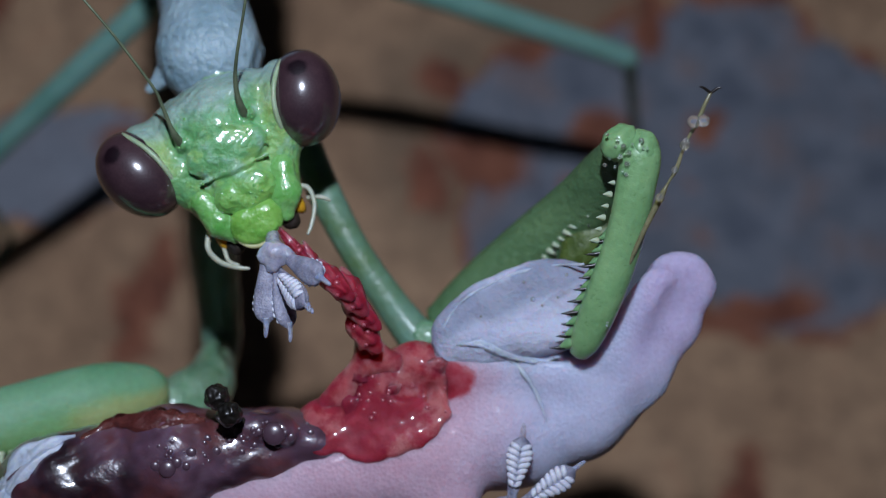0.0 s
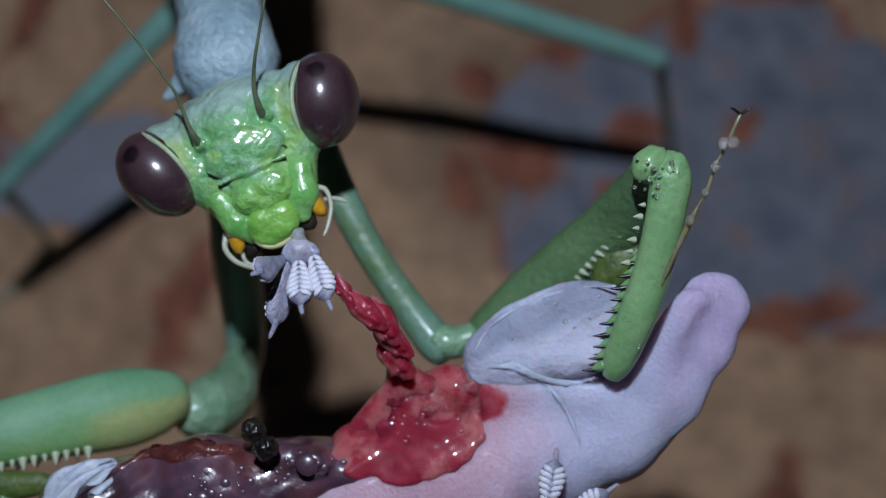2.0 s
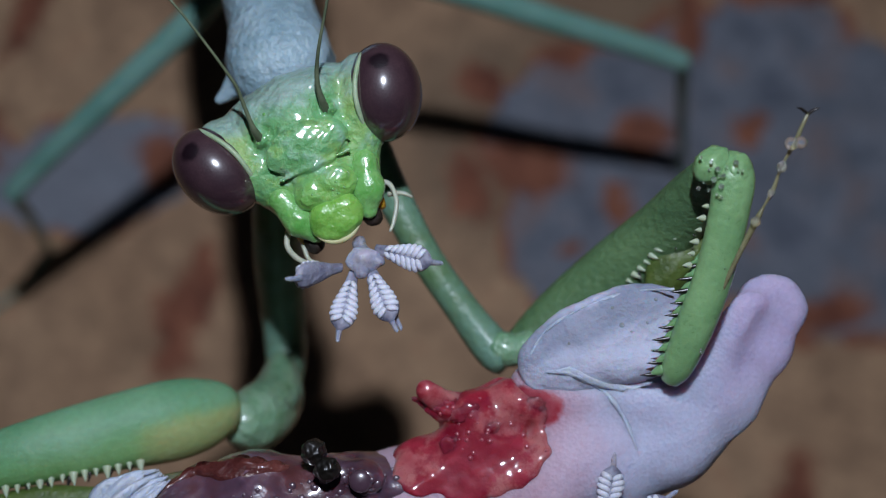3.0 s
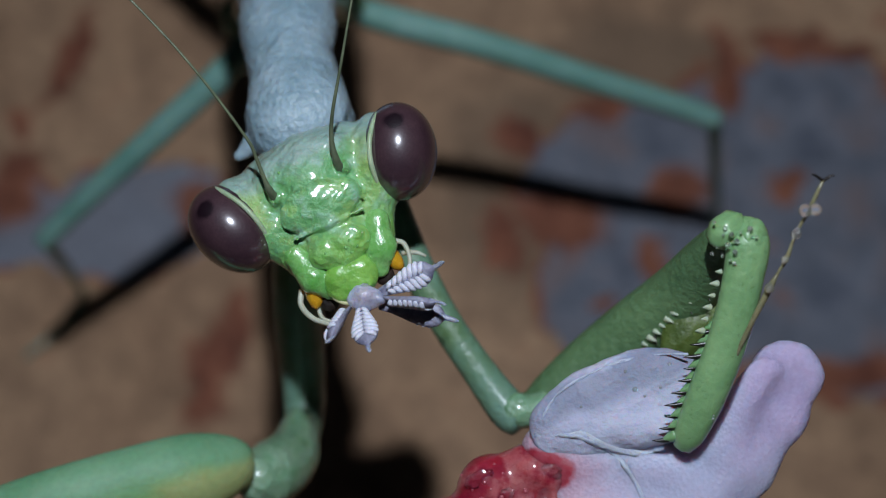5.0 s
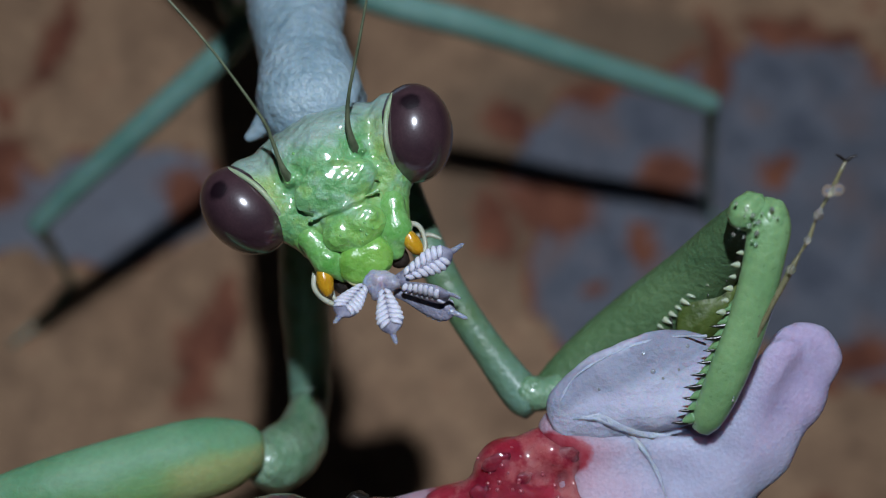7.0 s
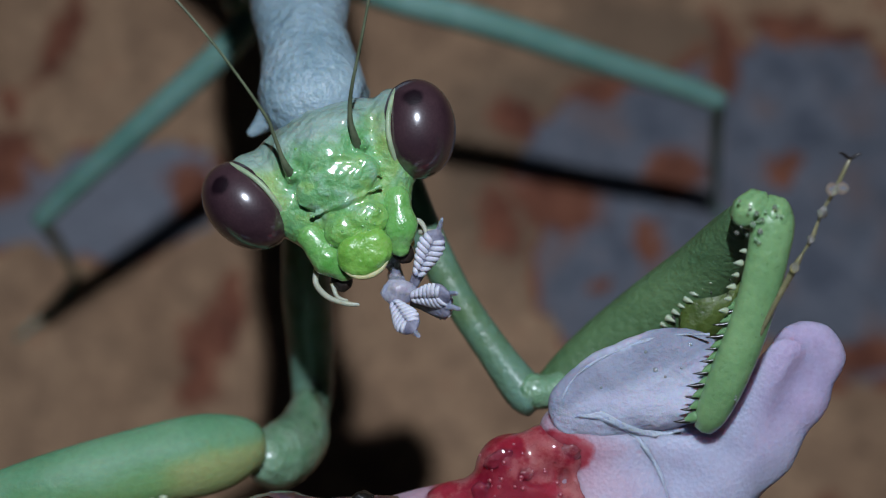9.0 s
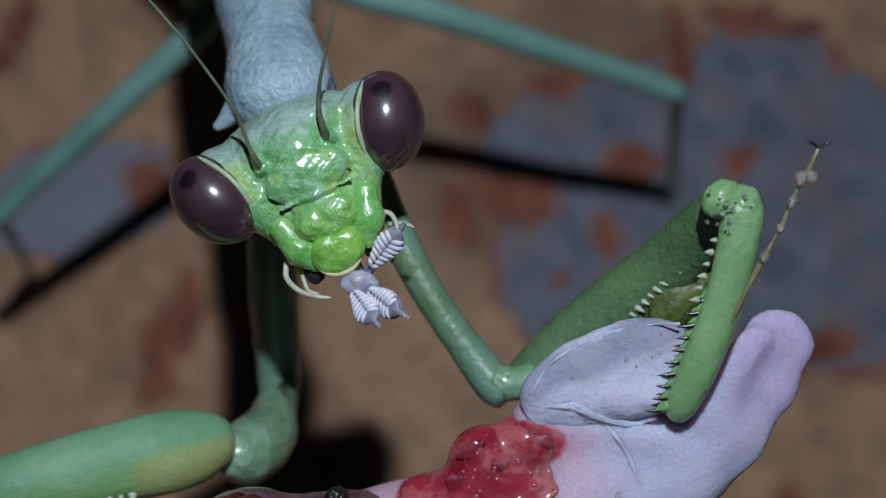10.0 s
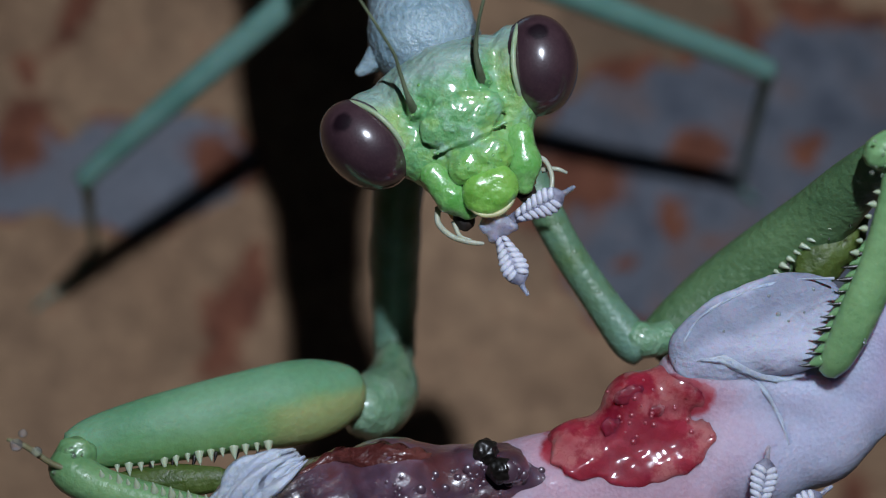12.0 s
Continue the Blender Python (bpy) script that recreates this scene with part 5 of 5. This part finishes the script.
def motions():
    base = Vector(HEAD_AT)

    def turn_row(t, dx, dy, rz):
        return (t, pose((base.x + dx) * 0.001, (base.y + dy) * 0.001, base.z * 0.001, 0, 0, 25 + rz))

    walk(head, [turn_row(*r) for r in (
        (0.0, -0.09, -0.48, 0.14),
        (0.5, -0.03, -0.40, 1.33),
        (1.0, 0.12, -0.24, 0.37),
        (1.5, -0.05, -0.33, -0.01),
        (2.0, 0.04, -0.28, -1.19),
        (2.5, -0.06, -0.08, -0.45),
        (2.7, 0.02, -0.00, -0.30),
        (4.3, 0.00, 0.02, -0.04),
        (4.5, 0.01, 0.02, 0.23),
        (5.0, -0.00, -0.00, 0.18),
        (5.5, 0.04, 0.02, -0.31),
        (6.0, -0.00, -0.01, 0.03),
        (6.5, 0.01, -0.01, -0.09),
        (7.0, -0.02, -0.01, -0.25),
        (7.2, -0.00, -0.01, -0.53),
        (8.8, -0.01, -0.01, 0.09),
        (9.0, -0.01, -0.00, -0.35),
        (9.5, -0.03, 0.02, -0.33),
        (10.0, -0.01, 0.00, -0.08),
        (10.5, 0.01, -0.02, 0.07),
        (11.0, -0.01, 0.01, -0.12),
        (11.5, -0.00, 0.01, -0.31),
        (11.7, -0.01, -0.01, 0.70),
        (11.9, -0.02, 0.01, 0.52),
        (12.0, -0.01, -0.00, 1.04),
    )])
    for lobe in [o for o in head.children if o.name.split(".")[0] in ("mandible_lobe", "mandible", "maxilla", "labrum", "labrum_edge")]:
        kind = lobe.name.split(".")[0]
        side = 1 if sum(v.co.x for v in lobe.data.vertices) > 0 else -1
        rows = []
        for t, wide, amber in CHEW:
            if kind == "mandible_lobe":
                rows.append((t, place(side * 0.10 * wide - side * 0.06, 0.06 * (1 - wide), -0.05 * (1 - wide))))
            elif kind == "maxilla":
                rows.append((t, place(side * (0.28 * amber - 0.18), 0.40 - 0.28 * amber, 0.72 * amber - 0.45)))
            elif kind == "mandible":
                rows.append((t, place(side * 0.10 * wide, 0, 0)))
            else:
                rows.append((t, place(0, 0.12 * wide, 0, -6 * wide)))
        walk(lobe, rows)
    held = [
        (0.0, -0.12, 0.49),
        (0.5, -0.06, 0.62),
        (1.0, -0.18, 0.74),
        (1.5, -0.24, 0.71),
        (2.0, 0.43, -0.10),
        (2.5, 0.00, 0.21),
        (2.7, -0.00, 0.00),
        (4.3, -0.00, -0.00),
        (4.5, -0.00, -0.00),
        (5.0, -0.00, 0.00),
        (5.5, -0.00, 0.00),
        (6.0, 0.00, 0.00),
        (6.5, -0.00, 0.00),
        (7.0, 0.00, -0.00),
        (7.2, 0.00, 0.00),
        (8.8, 0.00, 0.00),
        (9.0, 0.00, -0.00),
        (9.5, 0.00, -0.00),
        (10.0, 0.00, -0.00),
        (10.5, -0.00, 0.00),
        (11.0, 0.00, -0.00),
        (11.5, 0.00, -0.00),
        (11.7, -0.00, -0.00),
        (11.9, 0.00, -0.00),
        (12.0, 0.00, 0.00),
    ]
    for ob in [gecko, strand] + [o for o in mantis.children if o.name.split(".")[0] in ("front_femur", "front_tibia", "front_tarsus", "knee", "inner_face") and o.data.vertices[0].co.x > 0.004]:
        frame0 = LEAN if ob in (gecko, strand) else Matrix()
        walk(ob, [(t, frame0 @ place(dx, dy, 0)) for t, dx, dy in held])
    mass = [o for o in gecko.children if o.name == "entrail_mass"][0]
    walk(mass, [(0.0, place(0, 0, 0)), (1.5, place(0, 0, 0)), (2.1, place(0, -0.30, -0.08)), (4.3, place(0, -0.55, -0.15)), (12.0, place(0, -0.65, -0.15))])
    for organ in [o for o in mass.children if o.name.split(".")[0] == "organ"]:
        walk(organ, [(0.0, place(0, 0, 0)), (1.5, place(0, 0, 0)), (2.1, place(0.12, -0.12, -0.12)), (4.3, place(0.6, -0.4, -0.35)), (12.0, place(1.2, -0.7, -0.6))])
    raw = [o for o in gecko.children if o.name == "wound"][0]
    walk(raw, [(0.0, place(-0.50, 0.45, 0)), (2.0, place(-0.45, 0.42, 0)), (2.5, place(-0.3, 0.35, 0)), (2.7, place(-0.2, 0.25, 0)), (4.3, place(0, 0, 0)), (11.0, place(0.1, 0.1, 0)), (12.0, place(0.35, 0.3, 0))])
    walk(foot, [
        (0.0, LEAN @ place(-0.79, -2.04, 38.51)),
        (0.5, LEAN @ place(-0.68, -2.07, 38.30)),
        (1.0, LEAN @ place(-0.97, -1.88, 37.87)),
        (1.5, LEAN @ place(-0.63, -1.67, 37.95)),
        (2.0, LEAN @ place(-0.39, -1.75, 38.70)),
        (2.5, LEAN @ place(-0.61, -1.92, 37.65)),
        (2.7, LEAN @ place(-0.61, -1.92, 37.65)),
        (4.3, LEAN @ place(-0.73, -1.12, 37.66)),
        (4.5, LEAN @ place(-0.73, -1.12, 37.66)),
        (5.0, LEAN @ place(-0.97, -1.19, 37.36)),
        (5.5, LEAN @ place(-0.61, -1.68, 37.30)),
        (6.0, LEAN @ place(-1.04, -1.40, 37.20)),
        (6.5, LEAN @ place(-0.82, -1.50, 37.10)),
        (7.0, LEAN @ place(-1.04, -1.28, 36.86)),
        (7.2, LEAN @ place(-1.04, -1.28, 36.86)),
        (8.8, LEAN @ place(-0.51, -1.68, 36.68)),
        (9.0, LEAN @ place(-0.51, -1.68, 36.68)),
        (9.5, LEAN @ place(-0.59, -1.63, 36.49)),
        (10.0, LEAN @ place(-0.86, -1.62, 36.50)),
        (10.5, LEAN @ place(-0.98, -1.59, 36.51)),
        (11.0, LEAN @ place(-1.69, -1.65, 36.03)),
        (11.5, LEAN @ place(-0.91, -1.61, 36.24)),
        (12.0, LEAN @ place(-1.24, -1.49, 36.32)),
    ])
    for toe, rows in zip(TOES, (
        [(0, -0.31, -0.11, -1.05, 180, -8, 272), (0.5, -0.44, -0.4, -1.05, 180, -10, 266), (1, -0.64, -0.49, -1.05, 180, -26, 278), (1.5, -0.8, -0.49, -1.05, 180, -66, 248), (2, -0.51, -0.2, -1.05, 180, -72, 210), (2.5, -0.8, -0.2, -1.05, 180, -50, 184), (2.7, -0.8, -0.2, -1.05, 180, -50, 184), (3.23, -0.73, -0.2, -1.05, 140, -52.67, 198.67), (3.77, -0.67, -0.21, -1.05, 100, -55.33, 213.33), (4.3, -0.6, -0.21, -1.05, 60, -58, 228), (4.5, -0.6, -0.21, -1.05, 60, -58, 228), (5, -0.5, -0.3, -1.05, 90, -64, 242), (5.25, -0.59, -0.2, -1.05, 125, -60, 247), (5.5, -0.68, -0.1, -1.05, 160, -56, 252), (5.75, -0.44, -0.15, -1.05, 110, -63, 234), (6, -0.2, -0.2, -1.05, 60, -70, 216), (6.5, -0.4, -0.11, -1.05, 40, -60, 222), (7, -0.4, -0.01, -1.05, 20, -54, 230), (7.2, -0.4, -0.01, -1.05, 20, -54, 230), (7.73, -0.27, 0.11, -1.53, 13.33, -36, 191.67), (8.27, -0.13, 0.23, -2.02, 6.67, -18, 153.33), (8.8, 0, 0.35, -2.5, 0, 0, 115), (9, 0, 0.35, -2.5, 0, 0, 115), (9.5, 0, 0.35, -2.5, 0, 0, 115), (10, 0, 0.35, -2.5, 0, 0, 115), (10.5, 0, 0.35, -2.5, 0, 0, 115), (11, 0, 0.35, -2.5, 0, 0, 115), (11.5, 0, 0.35, -2.5, 0, 0, 115), (12, 0, 0.35, -2.5, 0, 0, 115)],
        [(0, 0.04, -0.3, -1.05, 140, -8, 282), (0.5, 0.08, -0.3, -1.05, 150, -8, 274), (1, -0.5, -0.3, -1.05, 120, -8, 276), (1.5, -0.5, -0.39, -1.05, 170, -38, 264), (2, -0.32, -0.3, -1.05, 150, -8, 256), (2.17, -0.32, -0.33, -1.05, 100, -15.33, 255.33), (2.33, -0.31, -0.37, -1.05, 50, -22.67, 254.67), (2.5, -0.31, -0.4, -1.05, 0, -30, 254), (2.7, -0.31, -0.4, -1.05, 0, -30, 254), (4.3, -0.4, -0.11, -1.05, 0, -54, 284), (4.5, -0.4, -0.11, -1.05, 0, -54, 284), (5, -0.11, -0.2, -1.05, 0, -56, 286), (5.5, -0.2, -0.1, -1.05, 0, -64, 278), (6, 0.19, -0.3, -1.05, 0, -56, 284), (6.5, -0.01, -0.2, -1.05, 0, -50, 278), (7, 0.09, -0.01, -1.05, 0, -42, 284), (7.2, 0.09, -0.01, -1.05, 0, -42, 284), (8.8, -0.2, -0.21, -1.05, 0, -56, 310), (9, -0.2, -0.21, -1.05, 0, -56, 310), (9.5, -0.2, -0.2, -1.05, 0, -50, 324), (10, -0.2, -0.2, -1.05, 0, -56, 310), (10.5, -0, -0.3, -1.05, 0, -50, 290), (11, 0.29, -0.2, -1.05, 0, -48, 294), (11.5, 0.06, -0.3, -1.05, 0, -34, 274), (12, 0, -0.1, -1.01, 0, -26, 294)],
        [(0, 0.12, -0.5, -1.05, 30, -50, 314), (0.25, 0.01, -0.45, -1.05, 45, -39, 291), (0.5, -0.11, -0.4, -1.05, 60, -28, 268), (0.75, -0.01, -0.21, -1.05, 115, -36, 287), (1, 0.08, -0.01, -1.05, 170, -44, 306), (1.17, 0.01, -0.14, -1.05, 113.33, -48, 298.67), (1.33, -0.05, -0.27, -1.05, 56.67, -52, 291.33), (1.5, -0.12, -0.4, -1.05, 0, -56, 284), (2, -0.02, -0.11, -1.05, 0, -46, 278), (2.5, 0.18, -0.21, -1.05, 0, -28, 288), (2.7, 0.18, -0.21, -1.05, 0, -28, 288), (3.5, 0.28, -0.15, -1.05, 20, -46, 314), (4.3, 0.38, -0.1, -1.05, 40, -64, 340), (4.5, 0.38, -0.1, -1.05, 40, -64, 340), (5, 0.47, 0.05, -1.05, 80, -30, 356), (5.5, 0.19, 0.19, -1.05, 40, -38, 344), (5.67, 0.29, 0.09, -1.05, 83.33, -32.67, 356.67), (5.83, 0.38, -0, -1.05, 126.67, -27.33, 369.33), (6, 0.48, -0.1, -1.05, 170, -22, 382), (6.25, 0.43, -0.11, -1.05, 110, -32, 367), (6.5, 0.38, -0.11, -1.05, 50, -42, 352), (7, 0.48, 0.03, -1.05, 60, -32, 348), (7.2, 0.48, 0.03, -1.05, 60, -32, 348), (8.8, 0.29, -0.1, -1.05, 20, -50, 366), (9, 0.29, -0.1, -1.05, 20, -50, 366), (9.5, 0.28, -0.1, -1.05, 20, -50, 372), (10, 0.29, -0.11, -1.05, 20, -54, 324), (10.25, -0.15, -0.11, -1.05, 50, -53, 306), (10.5, -0.59, -0.11, -1.05, 80, -52, 288), (10.62, -0.44, 0, -1.41, 60, -39, 244.75), (10.75, -0.29, 0.12, -1.77, 40, -26, 201.5), (10.88, -0.15, 0.23, -2.14, 20, -13, 158.25), (11, 0, 0.35, -2.5, 0, 0, 115), (11.5, 0, 0.35, -2.5, 0, 0, 115), (12, 0, 0.35, -2.5, 0, 0, 115)],
        [(0, 0.27, -0.01, -1.05, 180, -44, 334), (0.5, 0.28, -0.01, -1.05, 180, -46, 330), (0.67, 0.38, 0.12, -1.05, 120, -40.67, 320), (0.83, 0.47, 0.25, -1.05, 60, -35.33, 310), (1, 0.57, 0.38, -1.05, 0, -30, 300), (1.5, 0.47, 0.05, -1.05, 0, -38, 302), (2, 0.37, 0.09, -1.05, 0, -38, 292), (2.5, 0.47, 0.38, -1.05, 0, -34, 344), (2.7, 0.47, 0.38, -1.05, 0, -34, 344), (4.3, 0.38, 0.19, -1.05, 0, -30, 384), (4.5, 0.38, 0.19, -1.05, 0, -30, 384), (5, 0.47, 0.19, -1.05, 0, -22, 386), (5.5, 0.58, 0.28, -1.05, 0, -30, 388), (6, 0.48, 0.19, -1.05, 40, -28, 394), (6.5, 0.67, 0.09, -1.05, 0, -26, 384), (7, 0.48, 0.09, -1.05, 0, -8, 388), (7.2, 0.48, 0.09, -1.05, 0, -8, 388), (8.8, 0.48, 0.29, -1.05, 0, -24, 426), (9, 0.48, 0.29, -1.05, 0, -24, 426), (9.5, 0.28, 0.38, -1.05, 0, -8, 406), (10, 0.29, 0.38, -1.05, 0, -36, 412), (10.5, 0.38, -0.01, -1.05, 0, -12, 382), (11, 0.48, 0.19, -1.05, 0, -34, 390), (11.5, 0.19, 0.09, -1.05, 0, -22, 404), (12, 0.35, 0.15, -0.95, 0, -26, 389)],
        [(0, 0.07, -0.45, -1.29, 30, -44, 314), (0.25, -0.04, -0.4, -1.29, 45, -33, 291), (0.5, -0.16, -0.35, -1.29, 60, -22, 268), (0.62, -0.11, -0.26, -1.29, 87.5, -26, 277.5), (0.75, -0.06, -0.16, -1.29, 115, -30, 287), (0.88, -0.02, -0.06, -1.29, 142.5, -34, 296.5), (1, 0.03, 0.04, -1.29, 170, -38, 306), (1.17, -0.04, -0.09, -1.29, 113.33, -42, 298.67), (1.33, -0.1, -0.22, -1.29, 56.67, -46, 291.33), (1.5, -0.17, -0.35, -1.29, 0, -50, 284), (2, -0.07, -0.06, -1.29, 0, -40, 278), (2.5, 0.13, -0.16, -1.29, 0, -22, 288), (2.7, 0.13, -0.16, -1.29, 0, -22, 288), (3.1, 0.14, -0.17, -1.29, 45, -29, 302.5), (3.5, 0.15, -0.18, -1.29, 90, -36, 317), (3.9, 0.16, -0.2, -1.3, 135, -43, 331.5), (4.3, 0.17, -0.21, -1.3, 180, -50, 346), (4.5, 0.17, -0.21, -1.3, 180, -50, 346), (5, 0.56, -0.21, -1.3, 180, -8, 350), (5.5, 0.48, -0.02, -1.3, 180, -34, 330), (6, 0.37, -0.11, -1.3, 180, -24, 376), (6.5, 0.57, -0.21, -1.3, 180, -32, 336), (7, 0.57, -0.31, -1.3, 180, -22, 342), (7.2, 0.57, -0.31, -1.3, 180, -22, 342), (8.8, 0.48, -0.31, -1.3, 180, -54, 358), (9, 0.48, -0.31, -1.3, 180, -54, 358), (9.5, 0.37, -0.21, -1.3, 180, -50, 356), (9.67, 0.33, -0.16, -1.3, 126.67, -49.33, 345.33), (9.83, 0.28, -0.11, -1.29, 73.33, -48.67, 334.67), (10, 0.24, -0.06, -1.29, 20, -48, 324), (10.17, 0.16, 0.08, -1.69, 13.33, -32, 361), (10.33, 0.08, 0.21, -2.1, 6.67, -16, 398), (10.5, 0, 0.35, -2.5, 0, 0, 435), (11, 0, 0.35, -2.5, 0, 0, 435), (11.5, 0, 0.35, -2.5, 0, 0, 435), (12, 0, 0.35, -2.5, 0, 0, 435)],
    )):
        walk(toe, [(t, place(x, y, h, roll, tip, a)) for t, x, y, h, roll, tip, a in rows])
    for link, rows in zip(LINKS, (
        [(0.0, 0.00, -2.31, 37.31, -53), (0.5, 0.11, -2.87, 37.12, -51), (1.0, 0.33, -2.98, 36.71, -50), (1.5, 0.71, -3.16, 36.81, -52), (2.0, 0.13, -2.56, 37.46, -52), (2.2, 1.53, -6.12, 34.95, -20), (2.5, 1.53, -6.48, 34.95, -20), (2.7, 1.53, -6.48, 34.95, -20), (4.3, 2.70, -8.20, 32.60, -20), (12.0, 2.70, -8.20, 32.60, -20)],
        [(0.0, 0.55, -2.85, 37.21, -55), (0.5, 0.67, -3.36, 37.03, -53), (1.0, 0.88, -3.44, 36.62, -53), (1.5, 1.20, -3.60, 36.71, -55), (2.0, 0.66, -3.07, 37.35, -54), (2.2, 1.64, -6.15, 34.95, -30), (2.5, 1.64, -6.52, 34.95, -30), (2.7, 1.64, -6.52, 34.95, -30), (4.3, 2.88, -8.20, 32.60, 20), (12.0, 2.88, -8.20, 32.60, 20)],
        [(0.0, 1.14, -3.35, 37.32, -53), (0.5, 1.25, -3.80, 37.13, -51), (1.0, 1.45, -3.86, 36.72, -50), (1.5, 1.72, -3.99, 36.81, -52), (2.0, 1.21, -3.54, 37.43, -52), (2.2, 1.75, -6.21, 34.95, -20), (2.5, 1.75, -6.57, 34.95, -20), (2.7, 1.75, -6.57, 34.95, -20), (4.3, 3.07, -8.20, 32.60, -15), (12.0, 3.07, -8.20, 32.60, -15)],
        [(0.0, 1.65, -3.75, 36.92, -55), (0.5, 1.76, -4.14, 36.74, -53), (1.0, 1.95, -4.17, 36.32, -53), (1.5, 2.17, -4.28, 36.41, -55), (2.0, 1.70, -3.91, 37.02, -54), (2.2, 1.93, -6.28, 34.95, -10), (2.5, 1.93, -6.64, 34.95, -10), (2.7, 1.93, -6.64, 34.95, -10), (4.3, 3.25, -8.20, 32.60, 10), (12.0, 3.25, -8.20, 32.60, 10)],
        [(0.0, 1.95, -4.35, 36.53, -53), (0.5, 2.06, -4.69, 36.34, -51), (1.0, 2.23, -4.68, 35.92, -50), (1.5, 2.39, -4.77, 36.01, -52), (2.0, 1.97, -4.48, 36.62, -52), (2.2, 2.11, -6.35, 34.95, -15), (2.5, 2.11, -6.72, 34.95, -15), (2.7, 2.11, -6.72, 34.95, -15), (4.3, 3.71, -8.20, 32.60, -20), (12.0, 3.71, -8.20, 32.60, -20)],
        [(0.0, 2.05, -5.00, 36.13, -55), (0.5, 2.15, -5.27, 35.95, -53), (1.0, 2.31, -5.24, 35.52, -53), (1.5, 2.42, -5.29, 35.62, -55), (2.0, 2.04, -5.08, 36.21, -54), (2.2, 2.48, -6.44, 34.95, -15), (2.5, 2.48, -6.81, 34.95, -15), (2.7, 2.48, -6.81, 34.95, -15), (4.3, 3.99, -8.20, 32.60, 20), (12.0, 3.99, -8.20, 32.60, 20)],
        [(0.0, 3.29, -7.46, 35.05, 0), (2.0, 3.29, -7.46, 35.05, 0), (2.2, 3.40, -7.20, 35.05, 22), (2.5, 3.70, -6.95, 34.95, 42), (2.7, 3.75, -7.00, 34.85, 42), (4.3, 4.80, -10.2, 31.60, -10), (12.0, 4.80, -10.2, 31.60, -10)],
    )):
        walk(link, [(t, place(x, y, h, 0, 0, a)) for t, x, y, h, a in rows])


motions()
